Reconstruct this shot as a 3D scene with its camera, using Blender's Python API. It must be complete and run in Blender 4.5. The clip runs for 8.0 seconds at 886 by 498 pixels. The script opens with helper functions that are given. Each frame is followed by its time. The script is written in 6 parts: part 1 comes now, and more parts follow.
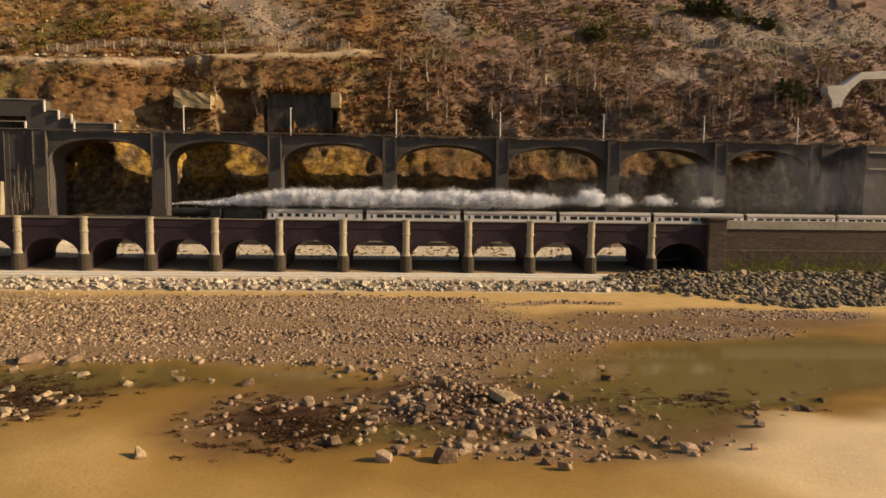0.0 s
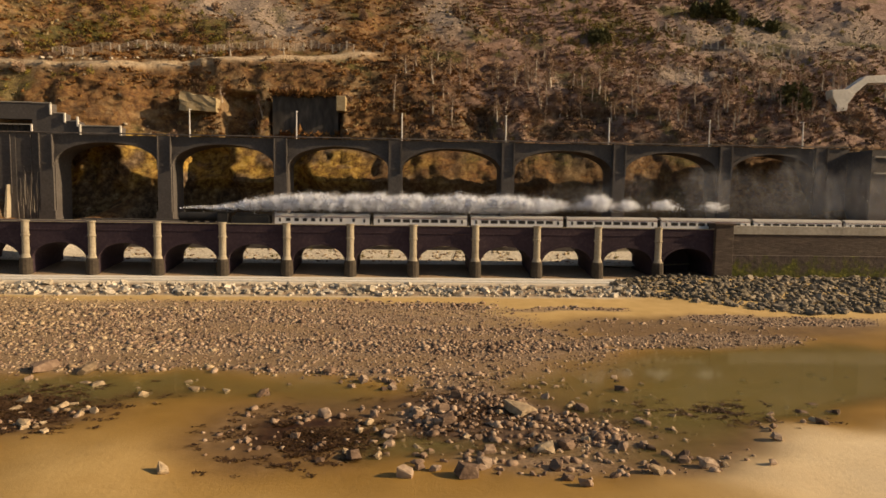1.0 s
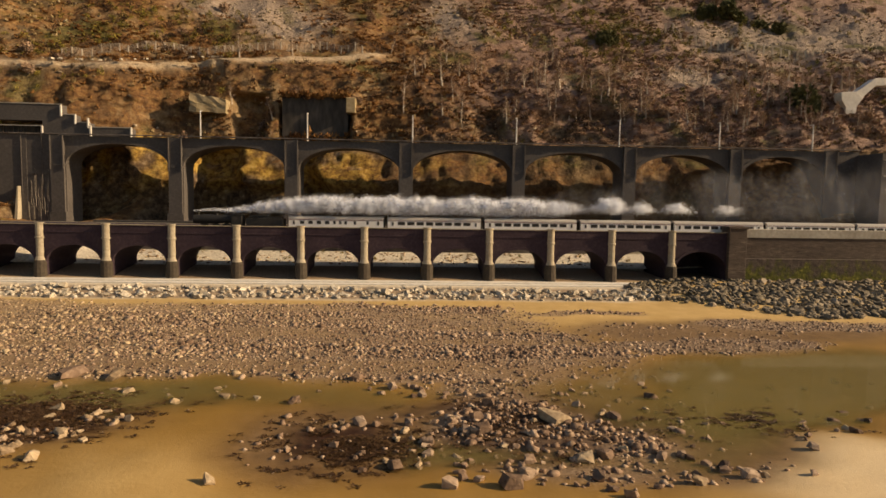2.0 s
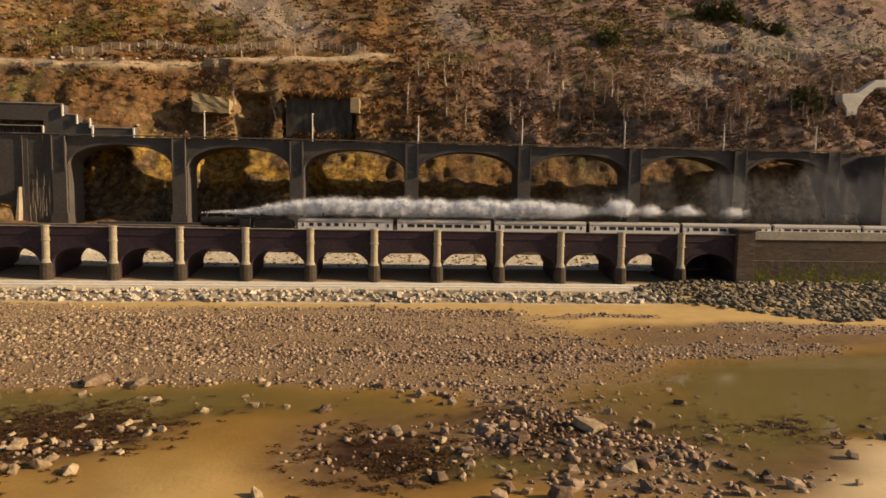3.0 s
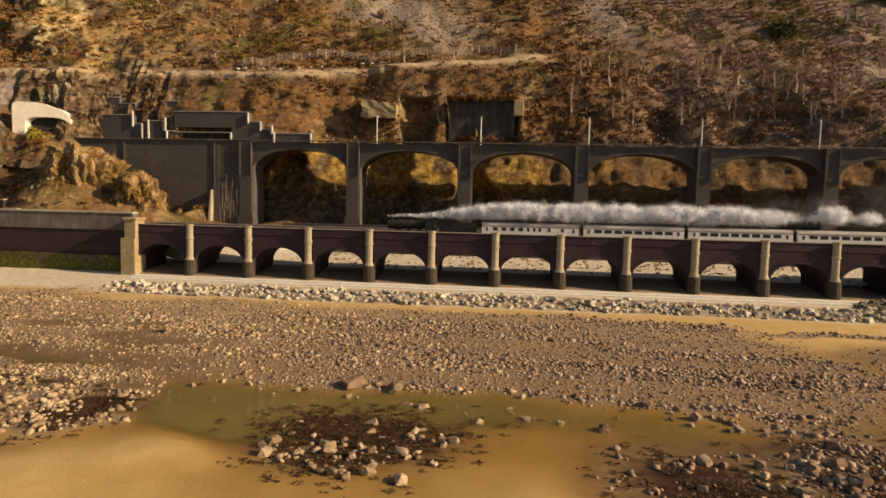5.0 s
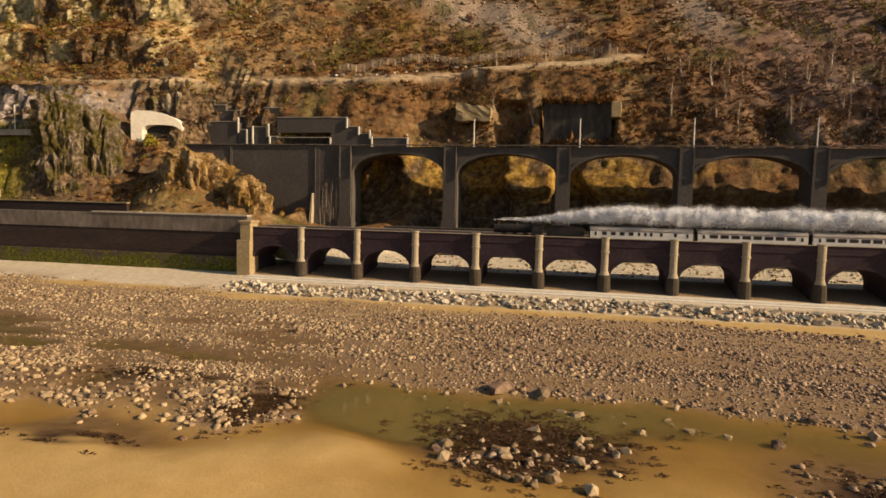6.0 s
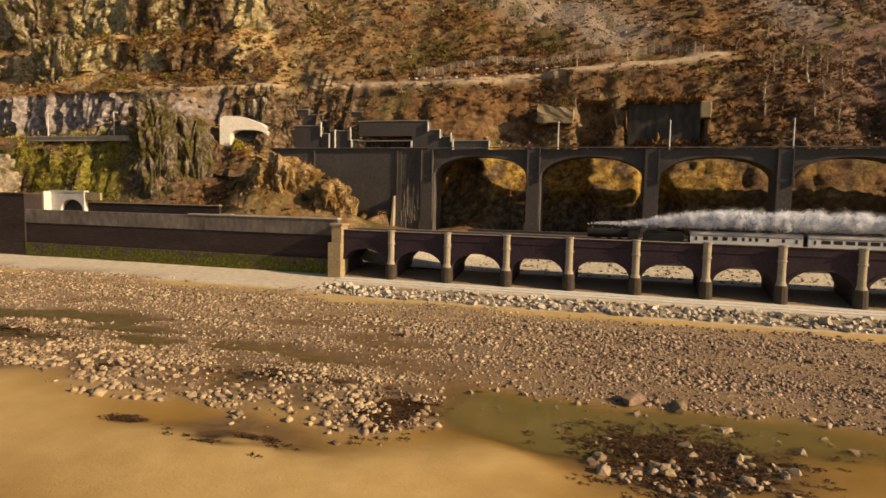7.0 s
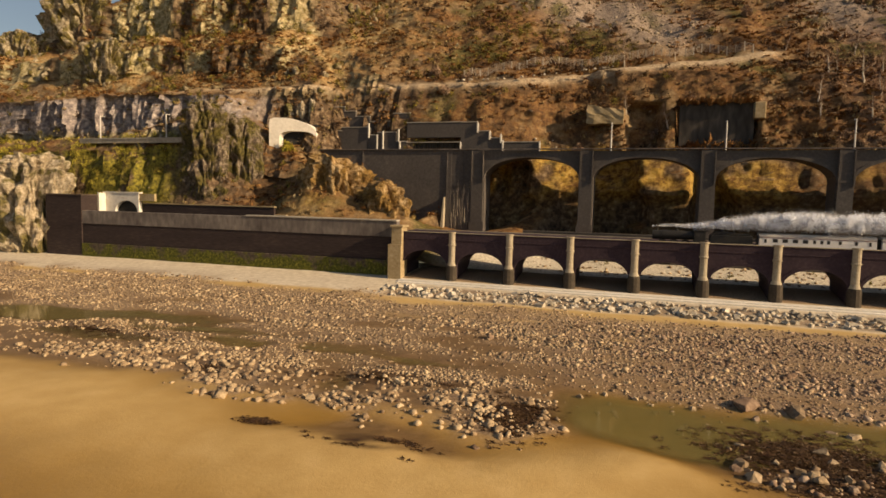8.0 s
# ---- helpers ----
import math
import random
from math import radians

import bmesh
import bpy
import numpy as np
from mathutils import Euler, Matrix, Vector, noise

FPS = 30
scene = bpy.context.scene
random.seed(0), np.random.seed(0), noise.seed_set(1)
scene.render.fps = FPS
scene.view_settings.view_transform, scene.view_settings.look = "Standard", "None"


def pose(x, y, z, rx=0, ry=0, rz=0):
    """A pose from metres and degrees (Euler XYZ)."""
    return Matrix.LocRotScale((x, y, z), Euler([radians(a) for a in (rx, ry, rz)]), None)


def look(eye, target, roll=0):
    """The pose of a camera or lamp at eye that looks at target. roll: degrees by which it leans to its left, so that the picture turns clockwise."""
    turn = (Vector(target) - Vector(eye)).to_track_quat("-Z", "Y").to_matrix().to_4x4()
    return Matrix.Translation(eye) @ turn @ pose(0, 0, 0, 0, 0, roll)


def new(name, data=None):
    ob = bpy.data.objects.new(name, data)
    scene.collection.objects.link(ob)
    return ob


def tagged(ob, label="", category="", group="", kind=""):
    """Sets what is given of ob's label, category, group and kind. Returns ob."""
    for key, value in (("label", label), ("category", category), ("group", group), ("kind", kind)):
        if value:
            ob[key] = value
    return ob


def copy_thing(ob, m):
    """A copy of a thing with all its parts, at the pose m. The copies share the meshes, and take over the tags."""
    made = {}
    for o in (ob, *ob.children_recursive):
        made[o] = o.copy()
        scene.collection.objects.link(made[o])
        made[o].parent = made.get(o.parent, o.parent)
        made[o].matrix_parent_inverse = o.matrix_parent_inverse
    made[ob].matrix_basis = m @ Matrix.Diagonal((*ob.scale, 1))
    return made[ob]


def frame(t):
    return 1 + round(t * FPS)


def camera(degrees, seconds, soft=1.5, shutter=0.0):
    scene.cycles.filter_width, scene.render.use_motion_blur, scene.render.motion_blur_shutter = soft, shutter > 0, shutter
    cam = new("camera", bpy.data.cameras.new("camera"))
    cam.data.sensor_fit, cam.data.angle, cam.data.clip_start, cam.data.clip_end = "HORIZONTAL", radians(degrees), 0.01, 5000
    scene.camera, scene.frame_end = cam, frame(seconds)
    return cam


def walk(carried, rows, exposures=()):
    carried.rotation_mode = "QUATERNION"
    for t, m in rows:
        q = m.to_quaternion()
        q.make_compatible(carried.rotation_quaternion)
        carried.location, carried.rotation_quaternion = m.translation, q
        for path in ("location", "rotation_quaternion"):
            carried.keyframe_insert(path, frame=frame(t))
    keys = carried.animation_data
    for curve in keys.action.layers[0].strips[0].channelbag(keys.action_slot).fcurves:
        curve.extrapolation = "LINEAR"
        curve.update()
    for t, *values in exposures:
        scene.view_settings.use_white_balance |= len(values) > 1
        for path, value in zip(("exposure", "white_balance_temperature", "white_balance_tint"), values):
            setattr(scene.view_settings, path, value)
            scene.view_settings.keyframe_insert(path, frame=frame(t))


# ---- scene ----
cam = camera(72.0, 8.0, soft=1.6)
PATH = [
    (0, (103.477, -124.148, 17.186), (103.581, -122.157, 17.038), 0.7),
    (0.5, (102.958, -124.1, 17.754), (103.062, -122.108, 17.606), 0.8),
    (1, (102.077, -124.123, 18.283), (102.18, -122.132, 18.133), 0.8),
    (1.5, (100.972, -124.12, 18.68), (101.075, -122.129, 18.529), 0.9),
    (2, (99.019, -123.952, 19.048), (99.125, -121.961, 18.895), 0.9),
    (2.2, (98.287, -123.958, 19.144), (98.396, -121.967, 18.991), 0.9),
    (3.3, (92.845, -122.936, 19.934), (93.017, -120.949, 19.774), 1.0),
    (3.5, (90.804, -122.706, 19.812), (91.007, -120.723, 19.656), 1.0),
    (4, (87.551, -122.082, 19.922), (87.728, -120.096, 19.765), 1.1),
    (4.5, (82.804, -121.257, 20.003), (82.8, -119.263, 19.844), 1.2),
    (5, (79.071, -120.906, 20.073), (78.863, -118.923, 19.913), 1.3),
    (5.2, (77.573, -121.227, 20.32), (77.314, -119.251, 20.156), 1.3),
    (6.3, (67.53, -122.584, 20.463), (67.076, -120.643, 20.304), 1.3),
    (6.5, (66.015, -122.654, 20.675), (65.531, -120.72, 20.515), 1.3),
    (7, (61.785, -123.8, 20.731), (61.215, -121.89, 20.57), 1.3),
    (7.5, (57.195, -125.337, 20.772), (56.581, -123.44, 20.612), 1.4),
    (8, (51.77, -127.226, 21.101), (51.161, -125.328, 20.936), 1.3),
]
walk(cam, [(t, look(eye, target, roll)) for t, eye, target, roll in PATH], [(0, 0.42, 7800, 14), (8, 0.42, 7800, 14)])

# ---- light ----
SUN = Vector((1.0, -0.14, 0.47)).normalized()
world = bpy.data.worlds.new("sky")
scene.world = world
world.use_nodes = True
wn = world.node_tree.nodes
sky = wn.new("ShaderNodeTexSky")
sky.sky_type, sky.sun_disc = "NISHITA", False
sky.sun_elevation = math.asin(SUN.z)
sky.sun_rotation = math.atan2(SUN.x, SUN.y)
wn["Background"].inputs["Strength"].default_value = 0.06
world.node_tree.links.new(sky.outputs[0], wn["Background"].inputs["Color"])
sun = new("sun", bpy.data.lights.new("sun", "SUN"))
sun.data.energy, sun.data.angle, sun.data.color = 4.45, radians(0.5), (1.0, 0.80, 0.55)
sun.matrix_world = look((0, 0, 0), -SUN)


# ---- noise ----
def lattice(ix, iy, seed):
    h = (ix.astype(np.int64) * 374761393 + iy.astype(np.int64) * 668265263 + seed * 974634777) & 0x7FFFFFFF
    h = ((h ^ (h >> 13)) * 1274126177) & 0x7FFFFFFF
    return ((h ^ (h >> 16)) & 0xFFFF) / 65535.0


def vnoise(x, y, seed=0):
    x, y = np.asarray(x, float), np.asarray(y, float)
    ix, iy = np.floor(x), np.floor(y)
    fx, fy = x - ix, y - iy
    fx, fy = fx * fx * (3 - 2 * fx), fy * fy * (3 - 2 * fy)
    a, b = lattice(ix, iy, seed), lattice(ix + 1, iy, seed)
    c, d = lattice(ix, iy + 1, seed), lattice(ix + 1, iy + 1, seed)
    return (a * (1 - fx) + b * fx) * (1 - fy) + (c * (1 - fx) + d * fx) * fy


def fbm(x, y, scale, octaves=4, seed=0):
    """Noise of -1 to 1 with features about scale metres wide."""
    total, amp, norm = 0.0, 1.0, 0.0
    for o in range(octaves):
        total = total + amp * (2 * vnoise(np.asarray(x) / scale + 17.3 * o, np.asarray(y) / scale - 9.1 * o, seed + o) - 1)
        norm, amp, scale = norm + amp, amp * 0.5, scale * 0.5
    return total / norm


def smooth(a, b, v):
    t = np.clip((np.asarray(v, float) - a) / (b - a), 0, 1)
    return t * t * (3 - 2 * t)


# ---- materials ----
def mat(name, ramp, scale=1.0, big=12.0, rough=0.85, bump=0.3, bump_scale=None, metal=0.0, stretch=(1, 1, 1), island=0.0, random_ob=0.0, fine_share=0.6):
    """A material whose colours run along a ramp of fine and coarse noise, in metres."""
    m = bpy.data.materials.new(name)
    m.use_nodes = True
    n, l = m.node_tree.nodes, m.node_tree.links
    p = n["Principled BSDF"]
    geo = n.new("ShaderNodeNewGeometry")
    mp = n.new("ShaderNodeMapping")
    mp.inputs["Scale"].default_value = stretch
    l.new(geo.outputs["Position"], mp.inputs[0])
    fine, coarse = n.new("ShaderNodeTexNoise"), n.new("ShaderNodeTexNoise")
    for t, s, d in ((fine, 1 / scale, 6), (coarse, 1 / big, 3)):
        t.inputs["Scale"].default_value, t.inputs["Detail"].default_value = s, d
        l.new(mp.outputs[0], t.inputs["Vector"])
    mix = n.new("ShaderNodeMath")
    mix.operation = "MULTIPLY_ADD"
    mix.inputs[1].default_value = fine_share
    half = n.new("ShaderNodeMath")
    half.operation = "MULTIPLY"
    half.inputs[1].default_value = 1 - fine_share
    l.new(fine.outputs[0], mix.inputs[0])
    l.new(coarse.outputs[0], half.inputs[0])
    l.new(half.outputs[0], mix.inputs[2])
    value = mix.outputs[0]
    if island or random_ob:
        extra = n.new("ShaderNodeMath")
        extra.operation = "MULTIPLY_ADD"
        extra.inputs[1].default_value = island or random_ob
        if island and random_ob:
            both = n.new("ShaderNodeMath")
            both.operation = "MULTIPLY_ADD"
            both.inputs[1].default_value = 0.5
            half_island = n.new("ShaderNodeMath")
            half_island.operation = "MULTIPLY"
            half_island.inputs[1].default_value = 0.5
            l.new(geo.outputs["Random Per Island"], half_island.inputs[0])
            l.new(n.new("ShaderNodeObjectInfo").outputs["Random"], both.inputs[0])
            l.new(half_island.outputs[0], both.inputs[2])
            l.new(both.outputs[0], extra.inputs[0])
        elif island:
            l.new(geo.outputs["Random Per Island"], extra.inputs[0])
        else:
            l.new(n.new("ShaderNodeObjectInfo").outputs["Random"], extra.inputs[0])
        shift = n.new("ShaderNodeMath")
        shift.operation = "SUBTRACT"
        shift.inputs[1].default_value = (island or random_ob) / 2
        l.new(value, shift.inputs[0])
        l.new(shift.outputs[0], extra.inputs[2])
        value = extra.outputs[0]
    cr = n.new("ShaderNodeValToRGB")
    e = cr.color_ramp.elements
    while len(e) < len(ramp):
        e.new(0.5)
    for el, (pos, col) in zip(e, ramp):
        el.position, el.color = pos, (*col, 1)
    l.new(value, cr.inputs[0])
    l.new(cr.outputs[0], p.inputs["Base Color"])
    p.inputs["Roughness"].default_value, p.inputs["Metallic"].default_value = rough, metal
    p.inputs["Specular IOR Level"].default_value = 0.3
    if bump:
        b = n.new("ShaderNodeBump")
        b.inputs["Strength"].default_value, b.inputs["Distance"].default_value = bump, 0.15
        t = n.new("ShaderNodeTexNoise")
        t.inputs["Scale"].default_value, t.inputs["Detail"].default_value = 1 / (bump_scale or scale * 0.5), 5
        l.new(mp.outputs[0], t.inputs["Vector"])
        l.new(t.outputs[0], b.inputs["Height"])
        l.new(b.outputs[0], p.inputs["Normal"])
    return m


brick = mat("viaduct_brick", [(0.3, (0.026, 0.016, 0.024)), (0.55, (0.046, 0.029, 0.040)), (0.75, (0.078, 0.054, 0.060))], 0.5, 5)
pale_stone = mat("pale_stone", [(0.3, (0.26, 0.22, 0.16)), (0.6, (0.42, 0.37, 0.28)), (0.8, (0.5, 0.45, 0.36))], 0.4, 3)
pier_stone = mat("pier_stone", [(0.3, (0.03, 0.024, 0.018)), (0.6, (0.07, 0.056, 0.042)), (0.8, (0.12, 0.10, 0.075))], 0.5, 3)
road_stone = mat("grey_masonry", [(0.3, (0.065, 0.058, 0.055)), (0.55, (0.098, 0.088, 0.083)), (0.75, (0.145, 0.13, 0.12))], 0.6, 7)
damp_stone = mat("damp_masonry", [(0.3, (0.022, 0.015, 0.016)), (0.55, (0.042, 0.029, 0.028)), (0.78, (0.085, 0.062, 0.052))], 0.8, 6, stretch=(0.5, 1, 2.5), bump=0.6)
wall_stone = mat("sea_wall_masonry", [(0.3, (0.05, 0.036, 0.03)), (0.55, (0.10, 0.075, 0.06)), (0.75, (0.19, 0.15, 0.11))], 0.8, 6, stretch=(0.5, 1, 2.5), bump=0.6)
stained_shaded_concrete = mat("stained_shaded_concrete", [(0.3, (0.022, 0.02, 0.018)), (0.52, (0.07, 0.062, 0.055)), (0.75, (0.16, 0.14, 0.12))], 1.6, 5, stretch=(1, 1, 0.35), bump=0.5)
concrete = mat("weathered_concrete", [(0.3, (0.26, 0.24, 0.20)), (0.55, (0.40, 0.37, 0.32)), (0.75, (0.52, 0.48, 0.42))], 0.8, 5)
white_concrete = mat("pale_concrete", [(0.3, (0.58, 0.55, 0.49)), (0.6, (0.74, 0.71, 0.65)), (0.8, (0.84, 0.81, 0.75))], 0.8, 4)
stone = mat("beach_stone", [(0.2, (0.12, 0.08, 0.05)), (0.5, (0.31, 0.225, 0.14)), (0.8, (0.55, 0.43, 0.28))], 0.25, 6, island=0.5)
boulder_mat = mat("boulder_rock", [(0.2, (0.12, 0.083, 0.053)), (0.5, (0.31, 0.23, 0.145)), (0.8, (0.54, 0.43, 0.29))], 0.4, 6, random_ob=0.4, bump=0.6)
dark_metal = mat("sooty_metal", [(0.3, (0.015, 0.015, 0.016)), (0.7, (0.035, 0.033, 0.03))], 0.3, 2, rough=0.5, bump=0.05)
cream = mat("coach_paint", [(0.3, (0.78, 0.76, 0.72)), (0.7, (0.86, 0.84, 0.80))], 0.6, 5, rough=0.4, bump=0.02)



def tex(n, l, scale, detail=5, vec=None, rough=0.55):
    t = n.new("ShaderNodeTexNoise")
    t.inputs["Scale"].default_value, t.inputs["Detail"].default_value, t.inputs["Roughness"].default_value = 1 / scale, detail, rough
    l.new(vec or n.new("ShaderNodeNewGeometry").outputs["Position"], t.inputs["Vector"])
    return t.outputs[0]


def ramp(n, l, value, stops):
    cr = n.new("ShaderNodeValToRGB")
    e = cr.color_ramp.elements
    while len(e) < len(stops):
        e.new(0.5)
    for el, (pos, col) in zip(e, stops):
        el.position, el.color = pos, (*col, 1) if isinstance(col, tuple) else (col, col, col, 1)
    l.new(value, cr.inputs[0])
    return cr.outputs[0]


def blend(n, l, fac, a, b):
    m = n.new("ShaderNodeMix")
    m.data_type = "RGBA"
    l.new(fac, m.inputs[0])
    l.new(a, m.inputs[6])
    l.new(b, m.inputs[7])
    return m.outputs[2]


def attribute(n, name):
    at = n.new("ShaderNodeAttribute")
    at.attribute_name = name
    return at.outputs["Fac"]


def bumped(n, l, p, height, strength, distance):
    b = n.new("ShaderNodeBump")
    b.inputs["Strength"].default_value, b.inputs["Distance"].default_value = strength, distance
    l.new(height, b.inputs["Height"])
    l.new(b.outputs[0], p.inputs["Normal"])


def started(name):
    m = bpy.data.materials.new(name)
    m.use_nodes = True
    n, l = m.node_tree.nodes, m.node_tree.links
    p = n["Principled BSDF"]
    p.inputs["Specular IOR Level"].default_value = 0.3
    p.inputs["Roughness"].default_value = 0.85
    return m, n, l, p


# Hillside: bracken and grass on the gentler ground, grey and ochre rock on the steep.
hill_mat, n, l, p = started("hill_ground")
earth = ramp(n, l, tex(n, l, 1.3, 8, rough=0.65), [(0.32, (0.05, 0.022, 0.010)), (0.45, (0.14, 0.065, 0.023)), (0.56, (0.235, 0.125, 0.045)), (0.72, (0.34, 0.225, 0.10))])
dusk = ramp(n, l, tex(n, l, 1.5, 8, rough=0.65), [(0.32, (0.125, 0.074, 0.056)), (0.5, (0.225, 0.142, 0.108)), (0.7, (0.34, 0.24, 0.192))])
tan = ramp(n, l, tex(n, l, 1.1, 7, rough=0.65), [(0.34, (0.17, 0.11, 0.055)), (0.52, (0.29, 0.20, 0.105)), (0.7, (0.42, 0.31, 0.18))])
umber = ramp(n, l, tex(n, l, 1.1, 7, rough=0.65), [(0.34, (0.035, 0.018, 0.009)), (0.52, (0.085, 0.045, 0.02)), (0.7, (0.16, 0.09, 0.04))])
earth = blend(n, l, ramp(n, l, tex(n, l, 13, 5, rough=0.6), [(0.52, 0.0), (0.60, 0.85)]), earth, tan)
earth = blend(n, l, ramp(n, l, tex(n, l, 10, 5, rough=0.6), [(0.40, 0.85), (0.48, 0.0)]), earth, umber)
earth = blend(n, l, attribute(n, "dusk"), earth, dusk)
scree = ramp(n, l, tex(n, l, 0.7, 7, rough=0.7), [(0.34, (0.14, 0.107, 0.083)), (0.5, (0.265, 0.206, 0.162)), (0.68, (0.41, 0.337, 0.277))])
ground_col = blend(n, l, attribute(n, "scree"), earth, scree)
green = ramp(n, l, tex(n, l, 0.8, 6), [(0.35, (0.03, 0.03, 0.008)), (0.6, (0.12, 0.11, 0.025))])
ground_col = blend(n, l, ramp(n, l, tex(n, l, 17, 5), [(0.56, 0.0), (0.64, 0.8)]), ground_col, green)
straw = ramp(n, l, tex(n, l, 1.2, 8, rough=0.7), [(0.34, (0.16, 0.092, 0.034)), (0.5, (0.36, 0.22, 0.085)), (0.66, (0.56, 0.41, 0.22))])
ground_col = blend(n, l, attribute(n, "upland"), ground_col, straw)
rock_col = ramp(n, l, tex(n, l, 1.6, 8, rough=0.7), [(0.32, (0.03, 0.02, 0.014)), (0.47, (0.095, 0.061, 0.036)), (0.57, (0.18, 0.125, 0.075)), (0.7, (0.34, 0.275, 0.195))])
ochre = ramp(n, l, tex(n, l, 1.6, 8, rough=0.7), [(0.32, (0.055, 0.028, 0.009)), (0.45, (0.23, 0.13, 0.028)), (0.56, (0.46, 0.30, 0.066)), (0.7, (0.58, 0.42, 0.16))])
rock_col = blend(n, l, attribute(n, "ochre"), rock_col, ochre)
lichen = ramp(n, l, tex(n, l, 1.5, 8, rough=0.7), [(0.33, (0.085, 0.07, 0.036)), (0.48, (0.34, 0.285, 0.145)), (0.66, (0.66, 0.58, 0.38))])
rock_col = blend(n, l, attribute(n, "upland"), rock_col, lichen)
# Cliff rock with lilac-grey shade and cream sunlit slivers put into its colour.
shaded_cliff = ramp(n, l, tex(n, l, 1.4, 8, rough=0.7), [(0.32, (0.09, 0.08, 0.085)), (0.5, (0.26, 0.225, 0.22)), (0.68, (0.60, 0.53, 0.46))])
rock_col = blend(n, l, attribute(n, "cliff_shade"), rock_col, shaded_cliff)
ivy = ramp(n, l, tex(n, l, 0.9, 6), [(0.35, (0.04, 0.04, 0.008)), (0.62, (0.30, 0.26, 0.04))])
some = n.new("ShaderNodeMath")
some.operation = "MULTIPLY"
l.new(ramp(n, l, tex(n, l, 9, 4), [(0.36, 0.0), (0.45, 0.95)]), some.inputs[0])
l.new(attribute(n, "ivy"), some.inputs[1])
rock_col = blend(n, l, some.outputs[0], rock_col, ivy)
sep = n.new("ShaderNodeSeparateXYZ")
l.new(n.new("ShaderNodeNewGeometry").outputs["True Normal"], sep.inputs[0])
bare_rock = n.new("ShaderNodeMath")
bare_rock.operation = "SUBTRACT"
bare_rock.use_clamp = True
l.new(ramp(n, l, sep.outputs[2], [(0.52, 1.0), (0.72, 0.0)]), bare_rock.inputs[0])
l.new(ramp(n, l, attribute(n, "cover"), [(0.0, 0.0), (1.0, 0.75)]), bare_rock.inputs[1])
surface = blend(n, l, bare_rock.outputs[0], ground_col, rock_col)
dirt = ramp(n, l, tex(n, l, 0.6, 5), [(0.35, (0.30, 0.215, 0.135)), (0.65, (0.52, 0.42, 0.29))])
surface = blend(n, l, attribute(n, "track"), surface, dirt)
shingly = ramp(n, l, tex(n, l, 0.5, 6, rough=0.7), [(0.34, (0.38, 0.33, 0.26)), (0.62, (0.80, 0.75, 0.63))])
surface = blend(n, l, attribute(n, "shingle"), surface, shingly)
l.new(surface, p.inputs["Base Color"])
bumped(n, l, p, tex(n, l, 0.9, 8, rough=0.7), 0.8, 0.6)

# Beach: dry and wet sand, gritty shingle between the stones, its dark colour also painting shade.
sand_mat, n, l, p = started("beach_sand")
dry = ramp(n, l, tex(n, l, 3.0, 6), [(0.3, (0.49, 0.33, 0.13)), (0.55, (0.55, 0.38, 0.16)), (0.75, (0.60, 0.425, 0.195))])
wet = ramp(n, l, tex(n, l, 5.0, 6), [(0.3, (0.26, 0.15, 0.034)), (0.55, (0.31, 0.18, 0.043)), (0.75, (0.36, 0.22, 0.06))])
grit_shade = ramp(n, l, tex(n, l, 0.28, 6, rough=0.75), [(0.36, (0.095, 0.065, 0.043)), (0.5, (0.25, 0.175, 0.115)), (0.64, (0.44, 0.335, 0.225))])
pale = ramp(n, l, tex(n, l, 1.2, 6), [(0.3, (0.50, 0.43, 0.33)), (0.7, (0.70, 0.63, 0.51))])
surface = blend(n, l, attribute(n, "wet"), dry, wet)
surface = blend(n, l, attribute(n, "pale"), surface, pale)
cream_sand = ramp(n, l, tex(n, l, 6.0, 6), [(0.3, (0.72, 0.55, 0.32)), (0.7, (0.82, 0.66, 0.42))])
surface = blend(n, l, attribute(n, "cream"), surface, cream_sand)
silt = ramp(n, l, tex(n, l, 1.6, 7, rough=0.65), [(0.3, (0.11, 0.066, 0.03)), (0.55, (0.18, 0.11, 0.05)), (0.75, (0.27, 0.175, 0.085))])
surface = blend(n, l, attribute(n, "mud"), surface, silt)
surface = blend(n, l, attribute(n, "grit_shade"), surface, grit_shade)
kelp = ramp(n, l, tex(n, l, 0.5, 6, rough=0.7), [(0.35, (0.016, 0.007, 0.004)), (0.55, (0.045, 0.02, 0.01)), (0.7, (0.11, 0.058, 0.03))])
surface = blend(n, l, attribute(n, "weed"), surface, kelp)
l.new(surface, p.inputs["Base Color"])
l.new(ramp(n, l, attribute(n, "wet"), [(0.0, 0.75), (1.0, 0.42)]), p.inputs["Roughness"])
bumped(n, l, p, tex(n, l, 0.4, 7, rough=0.7), 0.55, 0.08)

brown_stone = mat("brown_beach_stone", [(0.2, (0.10, 0.062, 0.043)), (0.5, (0.265, 0.18, 0.124)), (0.8, (0.48, 0.365, 0.265))], 0.25, 6, island=0.5)
brown_boulder = mat("brown_boulder_rock", [(0.2, (0.085, 0.054, 0.038)), (0.5, (0.225, 0.152, 0.105)), (0.8, (0.44, 0.335, 0.245))], 0.4, 6, random_ob=0.45, bump=0.6)
weed_mat = mat("seaweed", [(0.3, (0.03, 0.014, 0.006)), (0.6, (0.085, 0.045, 0.018)), (0.8, (0.16, 0.10, 0.045))], 0.3, 3, rough=0.45, bump=0.5, island=0.4)
armour_mat = mat("armour_stone", [(0.2, (0.12, 0.09, 0.06)), (0.5, (0.42, 0.37, 0.29)), (0.8, (0.82, 0.77, 0.68))], 0.5, 5, random_ob=0.6, island=0.3, bump=0.5)
